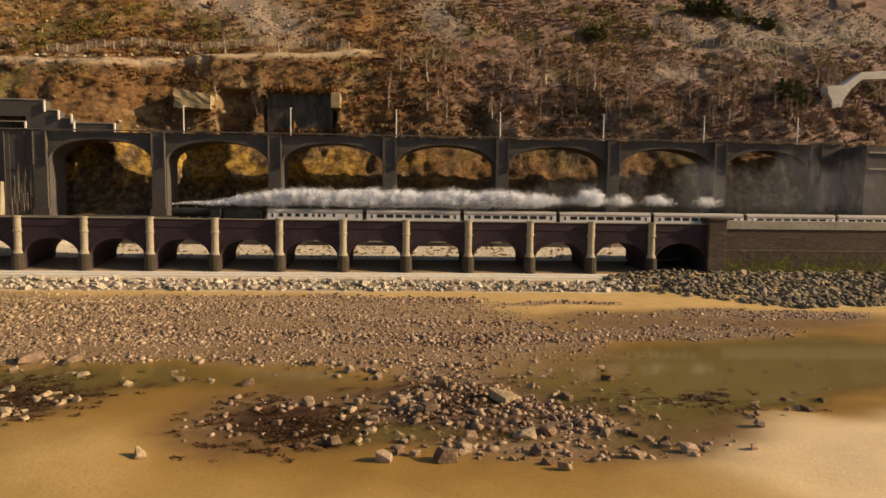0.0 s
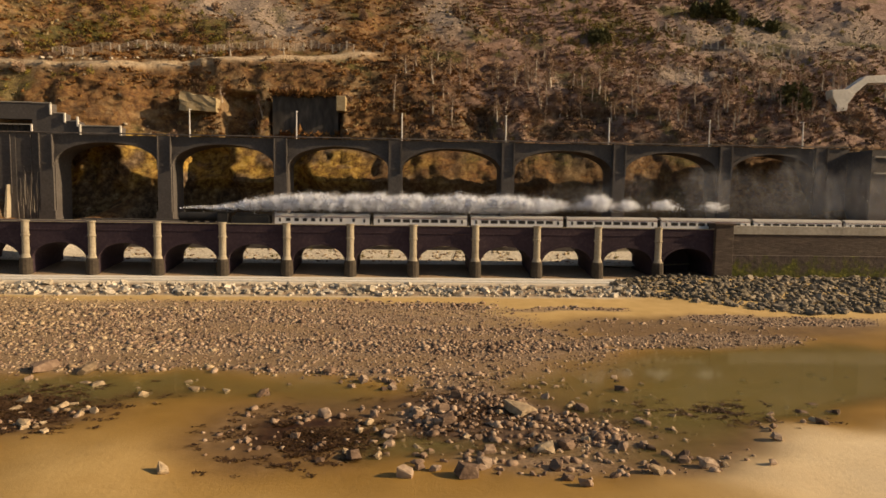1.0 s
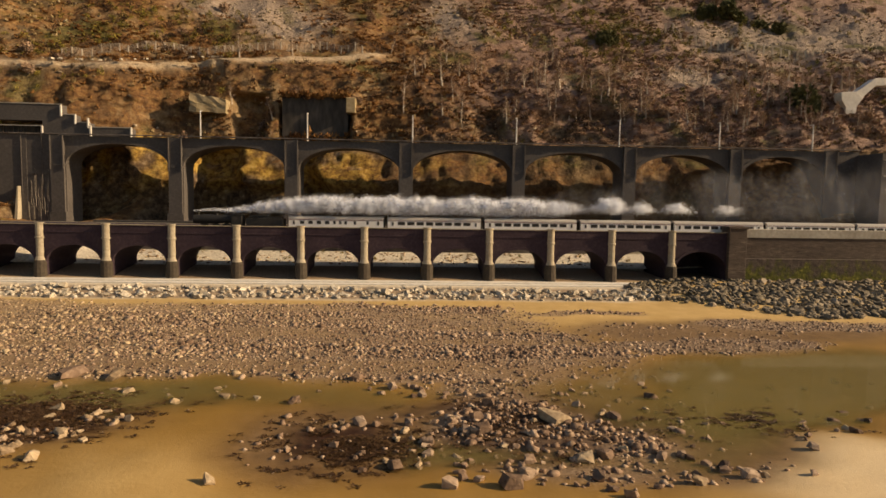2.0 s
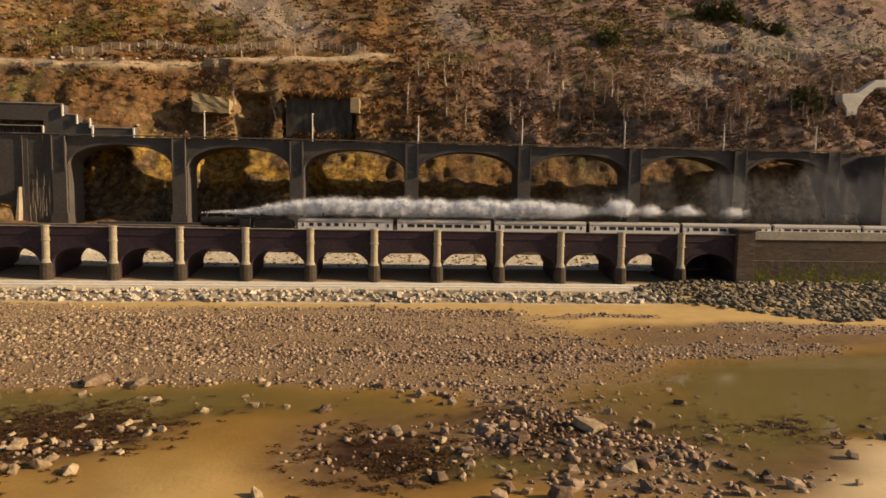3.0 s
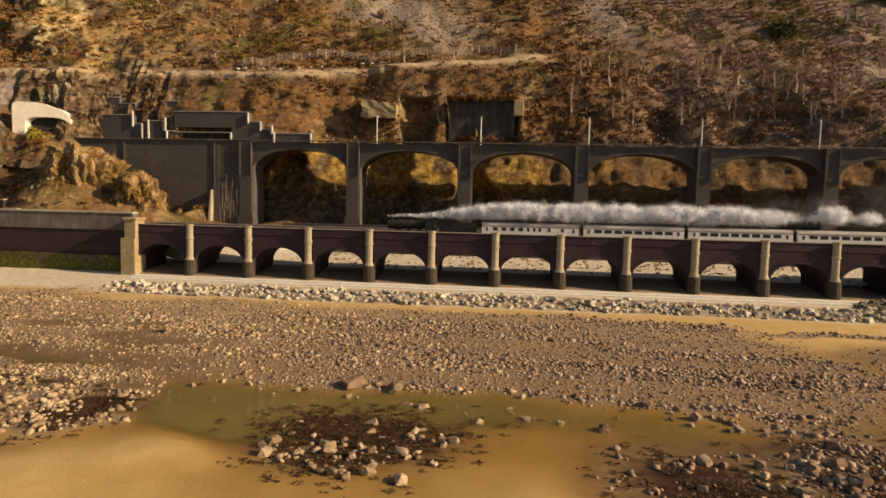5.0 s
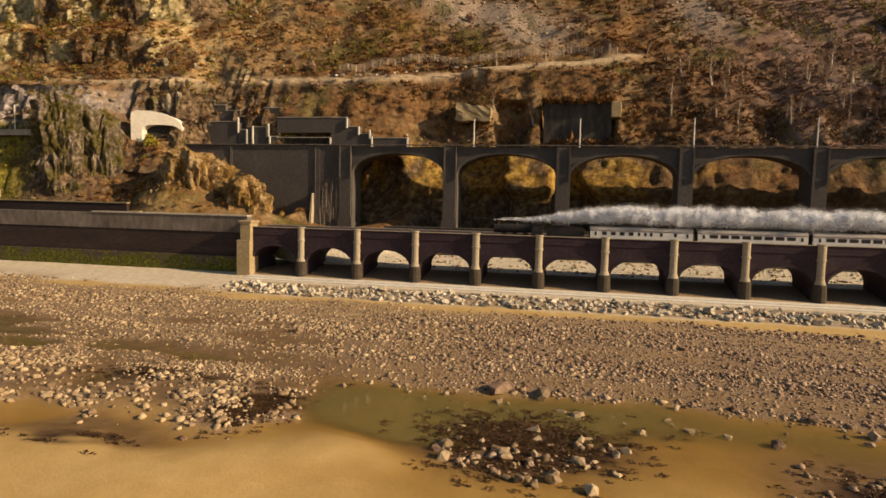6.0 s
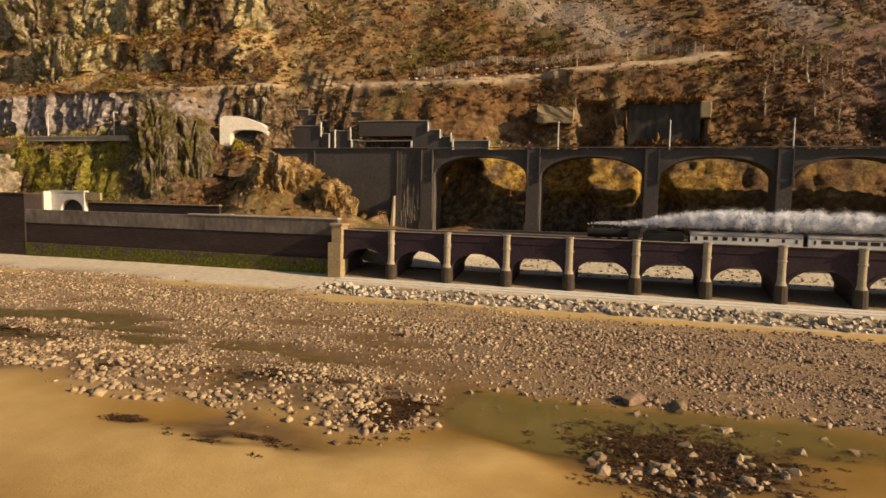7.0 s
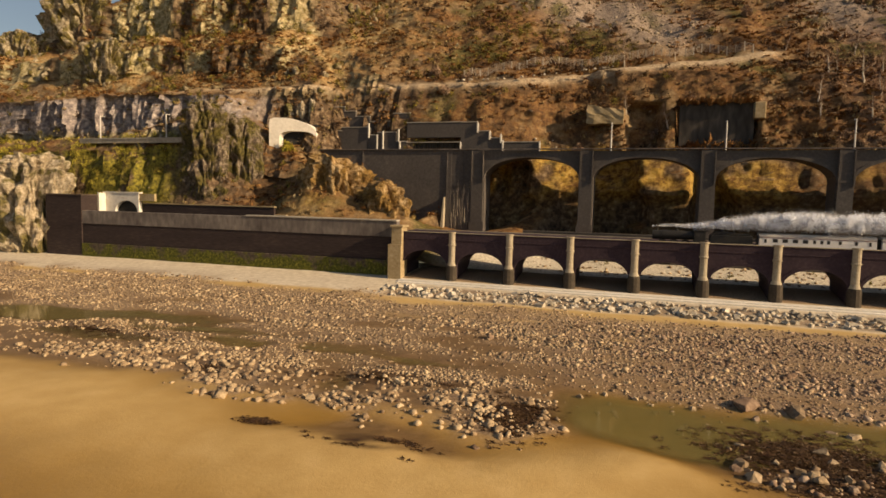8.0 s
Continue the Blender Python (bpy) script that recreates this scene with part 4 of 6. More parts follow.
rest["kind"] = "stuff"


def bank_ok(x, y):
    """The bank widens from the end of the pale row towards the east."""
    lo = np.interp(x, [142, 152, 168, 190, 240], [-10, -17, -27, -24, -24])
    return (y > lo) & (y < np.interp(x, [142, 150, 240], [-3, 0.4, 0.4]))


made = 0
while made < 300:
    x, y = rng.uniform(143, 205), rng.uniform(-27, 0)
    if bank_ok(x, y):
        armour_stone(bank, dark_armour, x, y, rng.uniform(0.65, 1.4))
        made += 1
m = 3200
ax, ay = rng.uniform(142, 240, m), rng.uniform(-27, 0, m)
keep = bank_ok(ax, ay)
ax, ay = ax[keep], ay[keep]
size = rng.uniform(0.5, 1.2, len(ax))
rest = joined("stone_fill", PEBBLES, np.stack([ax, ay, beach_h(ax, ay) + 0.12 * size], 1), size, dark_armour, "", "", rng)
rest.parent = bank
rest["kind"] = "stuff"

# ---- railway viaduct ----
PITCH, TOP = 12.8, 13.5
viaduct = empty("railway_viaduct", "long dark brick railway viaduct with pale stone pilasters", "viaduct")
for i in range(13):
    part("arch_bay", arch_span(PITCH * i, PITCH * (i + 1), 5.3, 3.5, 6.0, TOP, 0.7, 11.6, 1.5), brick, viaduct)
    n = 16
    mid = PITCH * (i + 0.5)
    bm = bmesh.new()
    ring = [[bm.verts.new((mid - r * math.cos(math.pi * q / n) * 1.0, y, 6.0 + (r - 1.8) * math.sin(math.pi * q / n))) for q in range(n + 1)] for r, y in ((5.3, 0.58), (5.85, 0.58), (5.85, 0.72), (5.3, 0.72))]
    for a, b in zip(ring, ring[1:] + ring[:1]):
        for q in range(n):
            bm.faces.new((a[q], a[q + 1], b[q + 1], b[q]))
    part("arch_ring", bm, brick, viaduct)
for i in range(1, 13):
    bm = lathe(bmesh.new(), [(6.4, 1.05), (7.2, 0.74), (10.7, 0.70), (10.75, 0.88), (11.05, 0.88), (11.1, 0.74), (13.5, 0.74), (13.55, 0.9), (13.85, 0.9)], 8, math.pi, 2 * math.pi, (PITCH * i, 0.72))
    part("pilaster", bm, pale_stone, viaduct)
    bm = lathe(bmesh.new(), [(1.5, 1.35), (6.0, 1.2), (6.4, 1.05)], 6, math.pi, 2 * math.pi, (PITCH * i, 0.72))
    part("cutwater", bm, pier_stone, viaduct)
part("coping", boxes((0, 166.4, 0.55, 1.1, TOP, TOP + 0.16), bevel=0.03), pale_stone, viaduct)
part("string_course", boxes((0, 166.4, 0.6, 0.75, 11.9, 12.15), bevel=0.03), brick, viaduct)
part("deck", boxes((-1, 167, 1.2, 11.5, 10.6, 11.4)), pier_stone, viaduct)
part("coping", boxes((0, 166.4, 11.3, 11.7, TOP, TOP + 0.16)), pale_stone, viaduct)
part("end_pier", boxes((-1.9, 1.3, -0.7, 3.2, 0.8, 10.6), (-1.2, 1.3, -0.35, 3.0, 10.6, 14.4), (-1.5, 1.6, -0.6, 3.2, 14.4, 14.9), bevel=0.08), ochre_stone, viaduct, "ochre-stained pale stone end pier")
part("end_pier", boxes((165.4, 169.2, -0.3, 4.0, 1.0, 14.4), (165.1, 169.5, -0.5, 4.2, 14.4, 14.9), bevel=0.08), wall_stone, viaduct)
part("abutment", boxes((153, 168, 11.7, 14, 1, 13)), brick, viaduct)
part("apron", boxes((1.4, 147, -2.4, 0.0, 1.0, 3.05), (1.4, 147, -3.6, -2.3, 0.8, 2.75), bevel=0.1), white_concrete, viaduct, "pale concrete apron along the pier feet")

# ---- sea walls ----
WALLS = [("wall_west", (-95, -1.5, 3.0, 5.0, 0.5, 12.0), damp_stone), ("wall_west_foot", (-95, -1.5, 2.5, 3.1, 0.5, 6.6), algae_wall), ("wall_west_parapet", (-95, -1.2, 2.8, 4.6, 12.0, 15.6), parapet_stone), ("wall_west_coping", (-42, -1.2, 2.6, 4.8, 15.6, 15.95), concrete), ("wall_west_end", (-108, -95, 2.6, 8, 0.5, 19.7), damp_stone), ("wall_west_end_coping", (-108.2, -94.8, 2.4, 8.2, 19.7, 20.05), wall_stone), ("wall_east", (169, 420, 1.0, 4.0, 0.5, 12.6), wall_stone), ("wall_east_foot", (169, 420, 0.3, 1.1, 0.5, 8.2), algae_wall), ("wall_east_parapet", (169, 420, 0.8, 2.6, 12.6, 14.4), concrete)]
for name, b, material in WALLS:
    tagged(part(name, boxes(b, bevel=0.06), material), "weathered masonry sea wall with a concrete parapet", "sea wall", kind="structure")
tagged(part("wall_terrace", boxes((24, 153, 24.4, 25.4, 4, 13.4), (24, 153, 24.2, 25.6, 13.4, 13.6)), road_stone), "dark masonry retaining wall behind the railway", "retaining wall", kind="structure")
for a in range(26, 150, 13):
    tagged(part("ledge", boxes((a + 2, a + 8.5, 24.0, 24.5, 7.75, 7.95)), concrete), "pale concrete ledge on the retaining wall", "ledge", "ledges on the retaining wall")
tagged(part("wall_railway", boxes((-83, -40, 12.2, 13, 10, 17.7), (-40, -36.5, 12.2, 13, 10, 15.6)), damp_stone), "low retaining wall beside the railway cutting", "retaining wall", kind="structure")
# The wall's sunlit top is put into the coping's paler colour.
tagged(part("wall_railway_coping", boxes((-83, -39.8, 12.0, 13.2, 17.7, 18.0), (-39.8, -36.3, 12.0, 13.2, 15.6, 15.9)), ochre_stone), "stone coping on the railway retaining wall, its sunlit top painted pale", "coping", kind="structure")
tagged(part("trackbed", boxes((-96, -1, 4.6, 12.6, 8, 11.4), (167, 420, 2.6, 12.6, 8, 11.4)), pier_stone), "railway ballast bed behind the sea walls", "trackbed", kind="structure")

# ---- railway tunnel portal ----
portal = empty("tunnel_portal", "pale rendered railway tunnel portal with a round arch", "tunnel portal")
part("front_wall", arch_span(-92.1, -83.1, 3.95, 3.0, 15.5, 20.6, 10.8, 12.0, 11.0), white_concrete, portal)
part("wing", boxes((-95.6, -92.1, 10.8, 12.0, 11, 20.6)), white_concrete, portal)
part("side_wall", boxes((-95.6, -95, 8.5, 10.8, 11, 20.6)), white_concrete, portal)
part("parapet", boxes((-83.1, -77.8, 11.0, 11.8, 18.5, 20.5)), ochre_stone, portal, "lichened stone parapet beside the portal")
part("coping", boxes((-95.8, -82.9, 10.6, 12.1, 20.6, 20.95)), white_concrete, portal)
# Flat black sheet behind the arch in place of the tunnel's shade.
part("bore", boxes((-92, -83.2, 12.05, 12.3, 11, 19.2)), dark_metal, portal, "black sheet standing for the shade in the tunnel mouth")

# ---- road viaduct and its walls ----
RP = [8.0, 37.7, 67.5, 97.5, 127.6, 157.8, 187.2, 214.0]
road_viaduct = empty("road_viaduct", "grey masonry road viaduct of wide arches", "viaduct")
for a, b in zip(RP, RP[1:]):
    half = (b - a) / 2 - 1.9
    part("arch_bay", arch_span(a, b, half, 5.5, 27.3, 34.6, 39.6, 47.0, 8.0), road_stone, road_viaduct)
    n, mid = 18, (a + b) / 2
    bm = bmesh.new()
    ring = [[bm.verts.new((mid - (half + o) * math.cos(math.pi * q / n), y, 27.3 + (5.5 + o * 0.9) * math.sin(math.pi * q / n))) for q in range(n + 1)] for o, y in ((0, 39.35), (0.9, 39.35), (0.9, 39.62), (0, 39.62))]
    for u, v in zip(ring, ring[1:] + ring[:1]):
        for q in range(n):
            bm.faces.new((u[q], u[q + 1], v[q + 1], v[q]))
    part("arch_ring", bm, road_stone, road_viaduct)
for b in RP:
    part("pier", boxes((b - 1.7, b + 1.7, 38.9, 39.8, 8, 34.7), (b - 2.1, b + 2.1, 38.6, 39.9, 8, 15.0), (b - 1.9, b + 1.9, 38.75, 39.85, 26.9, 27.4)), road_stone, road_viaduct)
    for o in (-1.75, 1.45):
        part("pipe", boxes((b + o, b + o + 0.3, 38.55, 38.85, 26.0, 34.6)), road_stone, road_viaduct, "thin rainwater downpipe")
part("retaining_wall", boxes((-44, 8, 39.2, 44, 8, 34.9), (-27.6, -26.6, 39.08, 39.4, 8, 34.9), (-1.2, 0.4, 39.08, 39.4, 8, 34.9)), road_stone, road_viaduct)
part("retaining_wall", boxes((214, 222, 39.2, 44, 8, 34.5), (221.5, 300, 30, 44, 8, 33.6)), road_stone, road_viaduct)
part("band", boxes((222, 300, 29.6, 30.1, 31.6, 32.0), (222, 300, 29.6, 30.1, 27.4, 27.8)), concrete, road_viaduct)
part("coping", boxes((-44, 222, 38.75, 39.7, 34.9, 35.15)), parapet_stone, road_viaduct)
part("roadway", boxes((-44, 222, 39.7, 47.2, 34.3, 34.6)), pier_stone, road_viaduct)


def tapered(x0, x1, x2, x3, y0, y1, z0, z1):
    """A fin that narrows from x0..x1 at its foot to x2..x3 at its top."""
    bm = bmesh.new()
    low = [bm.verts.new(p) for p in ((x0, y0, z0), (x1, y0, z0), (x1, y1, z0), (x0, y1, z0))]
    high = [bm.verts.new(p) for p in ((x2, y0 + 0.8, z1), (x3, y0 + 0.8, z1), (x3, y1, z1), (x2, y1, z1))]
    bm.faces.new(low), bm.faces.new(high)
    for q in range(4):
        bm.faces.new((low[q], low[(q + 1) % 4], high[(q + 1) % 4], high[q]))
    return bm


for x, z in ((-27.1, 25.5), (-0.9, 19.0), (4.2, 22.0)):
    part("pipe", boxes((x - 0.1, x + 0.1, 38.9, 39.1, z, 34.6)), road_stone, road_viaduct, "thin rainwater downpipe")
part("ledge", boxes((1.5, 6.2, 38.9, 39.25, 24.8, 25.0)), road_stone, road_viaduct)
# Added pale fin: imitates the sunlit edge of a pier.
part("buttress", tapered(-2.4, -1.4, -1.5, -1.2, 37.0, 39.25, 8, 21.5), pale_stone, road_viaduct, "pale tapered fin standing for a sunlit pier edge")


def lamp_post(x):
    ob = empty("lamp_post", "tall pale steel lamp post on the road viaduct", "lamp post", "lamp posts along the road", at=(x, 40.8, 34.6))
    part("pole", lathe(bmesh.new(), [(0, 0.2), (0.6, 0.19), (0.65, 0.2), (7.4, 0.15)], 8), rail_mat, ob)
    part("bracket", boxes((-0.05, 0.05, -0.1, 1.2, 7.3, 7.4), (-0.12, 0.12, 0.7, 1.5, 7.26, 7.42)), rail_mat, ob)
    return ob


first_lamp = lamp_post(43.7)
for x in (71.4, 99.2, 127.1, 155.3, 183.2, 209.6):
    copy_thing(first_lamp, pose(x, 40.8, 34.6))


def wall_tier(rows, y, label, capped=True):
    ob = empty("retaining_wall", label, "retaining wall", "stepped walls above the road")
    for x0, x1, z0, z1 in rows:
        part("panel", boxes((x0, x1, y, y + 3, z0, z1)), road_stone if capped else stained_shaded_concrete, ob)
        if capped:
            part("coping", boxes((x0 - 0.1, x1 + 0.15, y - 0.15, y + 0.5, z1, z1 + 0.25)), concrete, ob)
    return ob


wall_tier([(-15.6, 1.2, 39.0, 43.3), (1.2, 6.0, 34, 43.2), (6.0, 9.6, 34, 40.6), (9.6, 13.2, 34, 38.6), (13.2, 24, 34, 37.4)], 45.0, "stepped dark grey retaining wall descending to the road")
wall_tier([(-46, -41.5, 34, 39.6), (-41.5, -37.4, 34, 41.2), (-37.4, -28.4, 34, 42.2), (-28.2, -25.4, 34, 39.8), (-25.2, -19.2, 34, 40.6), (-19.0, -15.7, 34, 37.8)], 45.0, "dark retaining wall in low steps above the road")
wall_tier([(-46.2, -38, 36, 49.0), (-38, -34.2, 36, 47.6), (-34.2, -29.4, 36, 45.9), (-29.2, -21.7, 36, 44.2), (-21.5, -16, 36, 46.6)], 48.2, "upper dark retaining wall below the hillside")
# Recess under the ledge: its shade is put into the darker concrete.
wall_tier([(-15.6, 1.2, 34, 37.5)], 46.0, "low wall recessed under a ledge, its shade painted dark", False)
wall_tier([(61.2, 80.2, 34, 49.3)], 58.6, "dark concrete buttress wall built into the hillside", False)
for x, z0, z1 in ((-28.2, 39.0, 43.4), (-25.4, 34.6, 39.9), (-23.5, 34.6, 41.0), (-18.4, 37.8, 41.6), (-18.0, 34.6, 37.9), (1.0, 34.6, 37.6), (6.0, 40.2, 43.0), (9.6, 38.2, 40.6), (12.9, 37.2, 39.8), (13.5, 34.6, 37.9), (24.0, 34.6, 37.6)):
    tagged(part("concrete_post", boxes((x, x + 0.42, 44.5, 44.95, z0, z1), bevel=0.04), white_concrete), "pale concrete post at the end of a wall step", "post", "posts on the stepped wall")
# Posts in the recess take a darker stone for the ledge's shade.
for x in np.arange(-14.6, 1.0, 1.3):
    tagged(part("concrete_post", boxes((x, x + 0.3, 45.3, 45.6, 34.6, 37.5)), pier_stone), "post under the wall ledge, coloured dark as in its shade", "post", "posts under the wall ledge")
tagged(part("wall_ledge", boxes((-15.8, 1.2, 44.9, 49, 37.5, 37.75)), concrete), "pale concrete ledge along the wall", "ledge")
bm = boxes((79.8, 82.6, 56.4, 61, 44.5, 48.9), bevel=0.2)
tagged(part("concrete_block", bm, ochre_stone), "pale concrete block at the end of the hillside wall", "block")
bm = boxes((36.0, 46.0, 55.0, 61, 43.5, 49.0))
bmesh.ops.subdivide_edges(bm, edges=bm.edges[:], cuts=4, use_grid_fill=True)
for v in bm.verts:
    q = noise.noise_vector(v.co / 2.2)
    v.co += Vector((0.5 * q.x, 0.5 * q.y, 0.6 * q.z - 0.16 * (v.co.x - 35.4) * (v.co.z > 46)))
tagged(part("concrete_block", bm, ochre_stone), "pale worn concrete block set into the slope", "block")

# ---- road tunnel portal ----
road_portal = empty("tunnel_portal", "white concrete road tunnel portal with a flat arch", "tunnel portal")
def portal_face(mid, spring, half, rise, rim, y0, y1):
    """A slab with a flat arched mouth; rim is its outline from the left foot to the right foot."""
    n, bm = 20, bmesh.new()
    mouth = [(mid - half, spring - 4)] + [(mid - half * math.copysign(abs(math.cos(math.pi * q / n)) ** 0.62, math.cos(math.pi * q / n)), spring + rise * math.sin(math.pi * q / n) ** 0.75) for q in range(n + 1)] + [(mid + half, spring - 4)]
    run = np.concatenate([[0], np.cumsum([math.dist(a, b) for a, b in zip(rim, rim[1:])])])
    edge = [(float(np.interp(s, run, [p[0] for p in rim])), float(np.interp(s, run, [p[1] for p in rim]))) for s in np.linspace(0, run[-1], n + 3)]
    rings = [[bm.verts.new((x, y + 0.38 * (x - mid), z)) for x, z in pts] for pts, y in ((mouth, y0), (edge, y0), (edge, y1), (mouth, y1))]
    for u, v in zip(rings, rings[1:] + rings[:1]):
        for q in range(n + 2):
            bm.faces.new((u[q], u[q + 1], v[q + 1], v[q]))
    return bm


part("arch_hood", portal_face(-48.2, 37.9, 5.0, 2.5, [(-56.0, 34.2), (-56.0, 43.6), (-55.2, 44.3), (-50.0, 44.3), (-44.6, 42.4), (-42.8, 40.6), (-42.6, 34.2)], 37.0, 39.2), white_concrete, road_portal)
# A black sheet closes the mouth and stands for the dark inside.
bm = boxes((-54.5, -43.2, 39.2, 39.5, 34, 42.8))
for v in bm.verts:
    v.co.y += 0.38 * (v.co.x + 48.6)
part("bore", bm, dark_metal, road_portal, "black sheet standing for the shade in the tunnel mouth")

# ---- shelf road bridge ----
bridge = empty("road_bridge", "plain concrete road bridge along the cliff", "bridge")
part("deck", boxes((-114, -70, 19.5, 23.5, 35.6, 36.7), (-114, -70, 19.3, 19.9, 36.7, 37.1)), concrete, bridge)
part("pier", boxes((-93.2, -89.6, 20, 23, 14, 35.6)), road_stone, bridge)
part("pier", boxes((-73, -70, 20, 23, 14, 35.6)), road_stone, bridge)
for x in (-107.5, -82.6):
    copy_thing(first_lamp, pose(x, 21.2, 36.7))

# ---- crag at the west end of the sea wall ----
def crag(name, cx, cy, rx, ry, z0, z1, seed, label, material=None):
    bm = bmesh.new()
    bmesh.ops.create_icosphere(bm, subdivisions=5, radius=1.0)
    V = np.array([v.co[:] for v in bm.verts])
    F = [[v.index for v in f.verts] for f in bm.faces]
    bm.free()
    a = np.arctan2(V[:, 1], V[:, 0])
    flat = np.sign(V[:, 2]) * np.abs(V[:, 2]) ** 0.7
    r = np.hypot(V[:, 0], V[:, 1]) ** 0.55
    x, y = cx + rx * r * np.cos(a), cy + ry * r * np.sin(a)
    z = z0 + (z1 - z0) * (flat * 0.5 + 0.5)
    rough = np.array([noise.fractal(Vector((u / 5.0 + seed, v / 5.0, q / 8.0)), 0.8, 2.2, 6) for u, v, q in zip(x, y, z)])
    crack = np.array([1 - abs(noise.noise(Vector((u / 3.0, v / 3.0 + seed, q / 9.0)))) for u, v, q in zip(x, y, z)])
    block = np.array([noise.cell(Vector((u / 1.7 + seed, v / 1.7, q / 5.0))) + 0.5 * noise.cell(Vector((u / 0.8, v / 0.8 + seed, q / 2.2))) for u, v, q in zip(x, y, z)])
    push = 1 + 0.36 * rough + 1.0 * (block - 0.75 * block.mean()) / (rx + ry) - 0.3 * np.clip(crack - 0.8, 0, 1) * 4
    x, y, z = cx + (x - cx) * push, cy + (y - cy) * push, z + 2.2 * rough
    return tagged(mesh_ob(name, np.stack([x, y, z], 1), F, material or crag_mat), label, "crag")


crag("rock_crag", -118, 7, 11, 8, -2, 31, 301, "tall pale rocky crag at the end of the sea wall")
crag("rock_crag", -138, 12, 14, 10, -2, 27, 307, "broad shaded rocky crag above the beach")
crag("rock_crag", -168, 70, 16, 8, 72, 103, 331, "rocky crag on the skyline", upland_crag)
crag("rock_crag", -194, 64, 12, 7, 60, 85, 337, "broken crag on the hill's shoulder", upland_crag)
crag("rock_crag", -138, 52, 9, 5, 58, 76, 341, "sunlit rock outcrop on the slope", upland_crag)
crag("rock_crag", -69, 22, 7, 6, 8, 47, 313, "steep rock buttress with ivy beside the tunnel", dark_crag)
crag("rock_crag", -61, 28, 6, 5, 10, 43, 317, "rugged dark rock buttress below the road tunnel", dark_crag)

for x, w, top, seed in ((-55.0, 1.7, 50.2, 351), (-50.6, 1.6, 49.8, 353), (-46.0, 1.9, 49.4, 355)):
    crag("rock_pillar", x, 44.0, w, 1.6, 40, top, seed, "pale rock pillar above the road tunnel")
crag("rock_knoll", -30.5, 26, 11.5, 7, -2, 31.5, 319, "blocky ochre rock knoll below the road", knoll_mat)
crag("rock_knoll", -14, 23, 8, 5, 4, 25, 323, "low rounded earth mound beside the railway", knoll_mat)

# ---- growth on the hillside ----
cell_a = np.stack([HX, HY.reshape(HX.shape), HZ.reshape(HX.shape)], -1)
area = np.linalg.norm(np.cross(cell_a[1:, :-1] - cell_a[:-1, :-1], cell_a[:-1, 1:] - cell_a[:-1, :-1]), axis=2)
cx_, cy_, cz_ = (cell_a[:-1, :-1, i] for i in range(3))
seen = (cx_ > -250) & (cx_ < 300) & (cz_ > np.where(cx_ > 6, 34.5, 16)) & (cy_ < 165) & (cy_ > 12)
weight = (area * seen).ravel()
weight = weight / weight.sum()
drop_y = cell_a[1:, :-1, 1] - cell_a[:-1, :-1, 1]
steepness = (np.abs(cell_a[1:, :-1, 2] - cell_a[:-1, :-1, 2]) / (np.abs(drop_y) + 0.02)).ravel()


def on_hill(m, mask):
    """m places spread evenly over the hillside, thinned by mask(x, y, z, steepness)."""
    pick = rng.choice(len(weight), m, p=weight)
    P = cell_a[:-1, :-1].reshape(-1, 3)[pick] + np.stack([rng.uniform(0, 1, m), rng.normal(0, 0.05, m), np.zeros(m)], 1)
    chance = mask(P[:, 0], P[:, 1], P[:, 2], steepness[pick]) * (1 - np.clip(2 * track_at(P[:, 0], P[:, 1], P[:, 2]), 0, 1))
    return P[rng.uniform(0, 1, m) < chance]


def scree_zone(x, y):
    wx, wy = x + 8 * fbm(x, y, 18, 3, 91), y + 6 * fbm(x, y, 15, 3, 93)
    top = bump_at(wx, wy, 30, 114, 34, 14) + bump_at(wx, wy, 54, 99, 16, 10) * 0.9 + bump_at(wx, wy, 112, 120, 15, 22) * 0.9
    east = bump_at(wx, wy, 250, 118, 60, 22) + bump_at(wx, wy, 196, 84, 26, 9) * 0.8 + bump_at(wx, wy, 148, 76, 10, 8) * 0.6
    return np.clip(1.5 * (top + east) - 0.2, 0, 1)


add_values(hillside, "scree", scree_zone(HX.ravel(), HY))

CLUMPS = [clump_shape(400 + i, 16, 0.55) for i in range(6)]
BUSHES = [bush_shape(500 + i, 80) for i in range(5)]
band = lambda v: smooth(-0.12, 0.2, v)
THICKETS = [bush_shape(540 + i, 46) for i in range(4)]


def dress(ob, m, size, material, label, category):
    """Clumps of growth rooted on the upper and seaward faces of a crag."""
    at = np.array([v.co[:] for v in ob.data.vertices if v.normal.z > 0.15 or v.normal.y < -0.4])
    at = at[rng.choice(len(at), m)]
    patch = at[fbm(at[:, 0] + at[:, 1], at[:, 2], 4, 3, 153) > -0.1]
    joined(category, THICKETS, patch, rng.uniform(0.5, 1.2, len(patch)) * size, material, label, category, rng)


for ob in [o for o in scene.objects if o.name.startswith("rock_crag") and -80 < o.data.vertices[0].co.x < -50]:
    dress(ob, 260, 1.6, gorse_mat, "olive ivy and gorse growing on the rock buttress", "ivy")
for ob in [o for o in scene.objects if o.name.startswith("rock_knoll")]:
    dress(ob, 160, 1.0, bracken_mat, "rusty bracken tufts on the rock knoll", "bracken")
P = on_hill(5200, lambda x, y, z, q: smooth(-20, -45, x) * smooth(-170, -150, x) * smooth(53, 56, z) * smooth(100, 85, z) * smooth(-0.1, 0.2, fbm(x * 0.7, y, 8, 3, 155)))
olive = fbm(P[:, 0], P[:, 1], 11, 3, 157) > 0.05
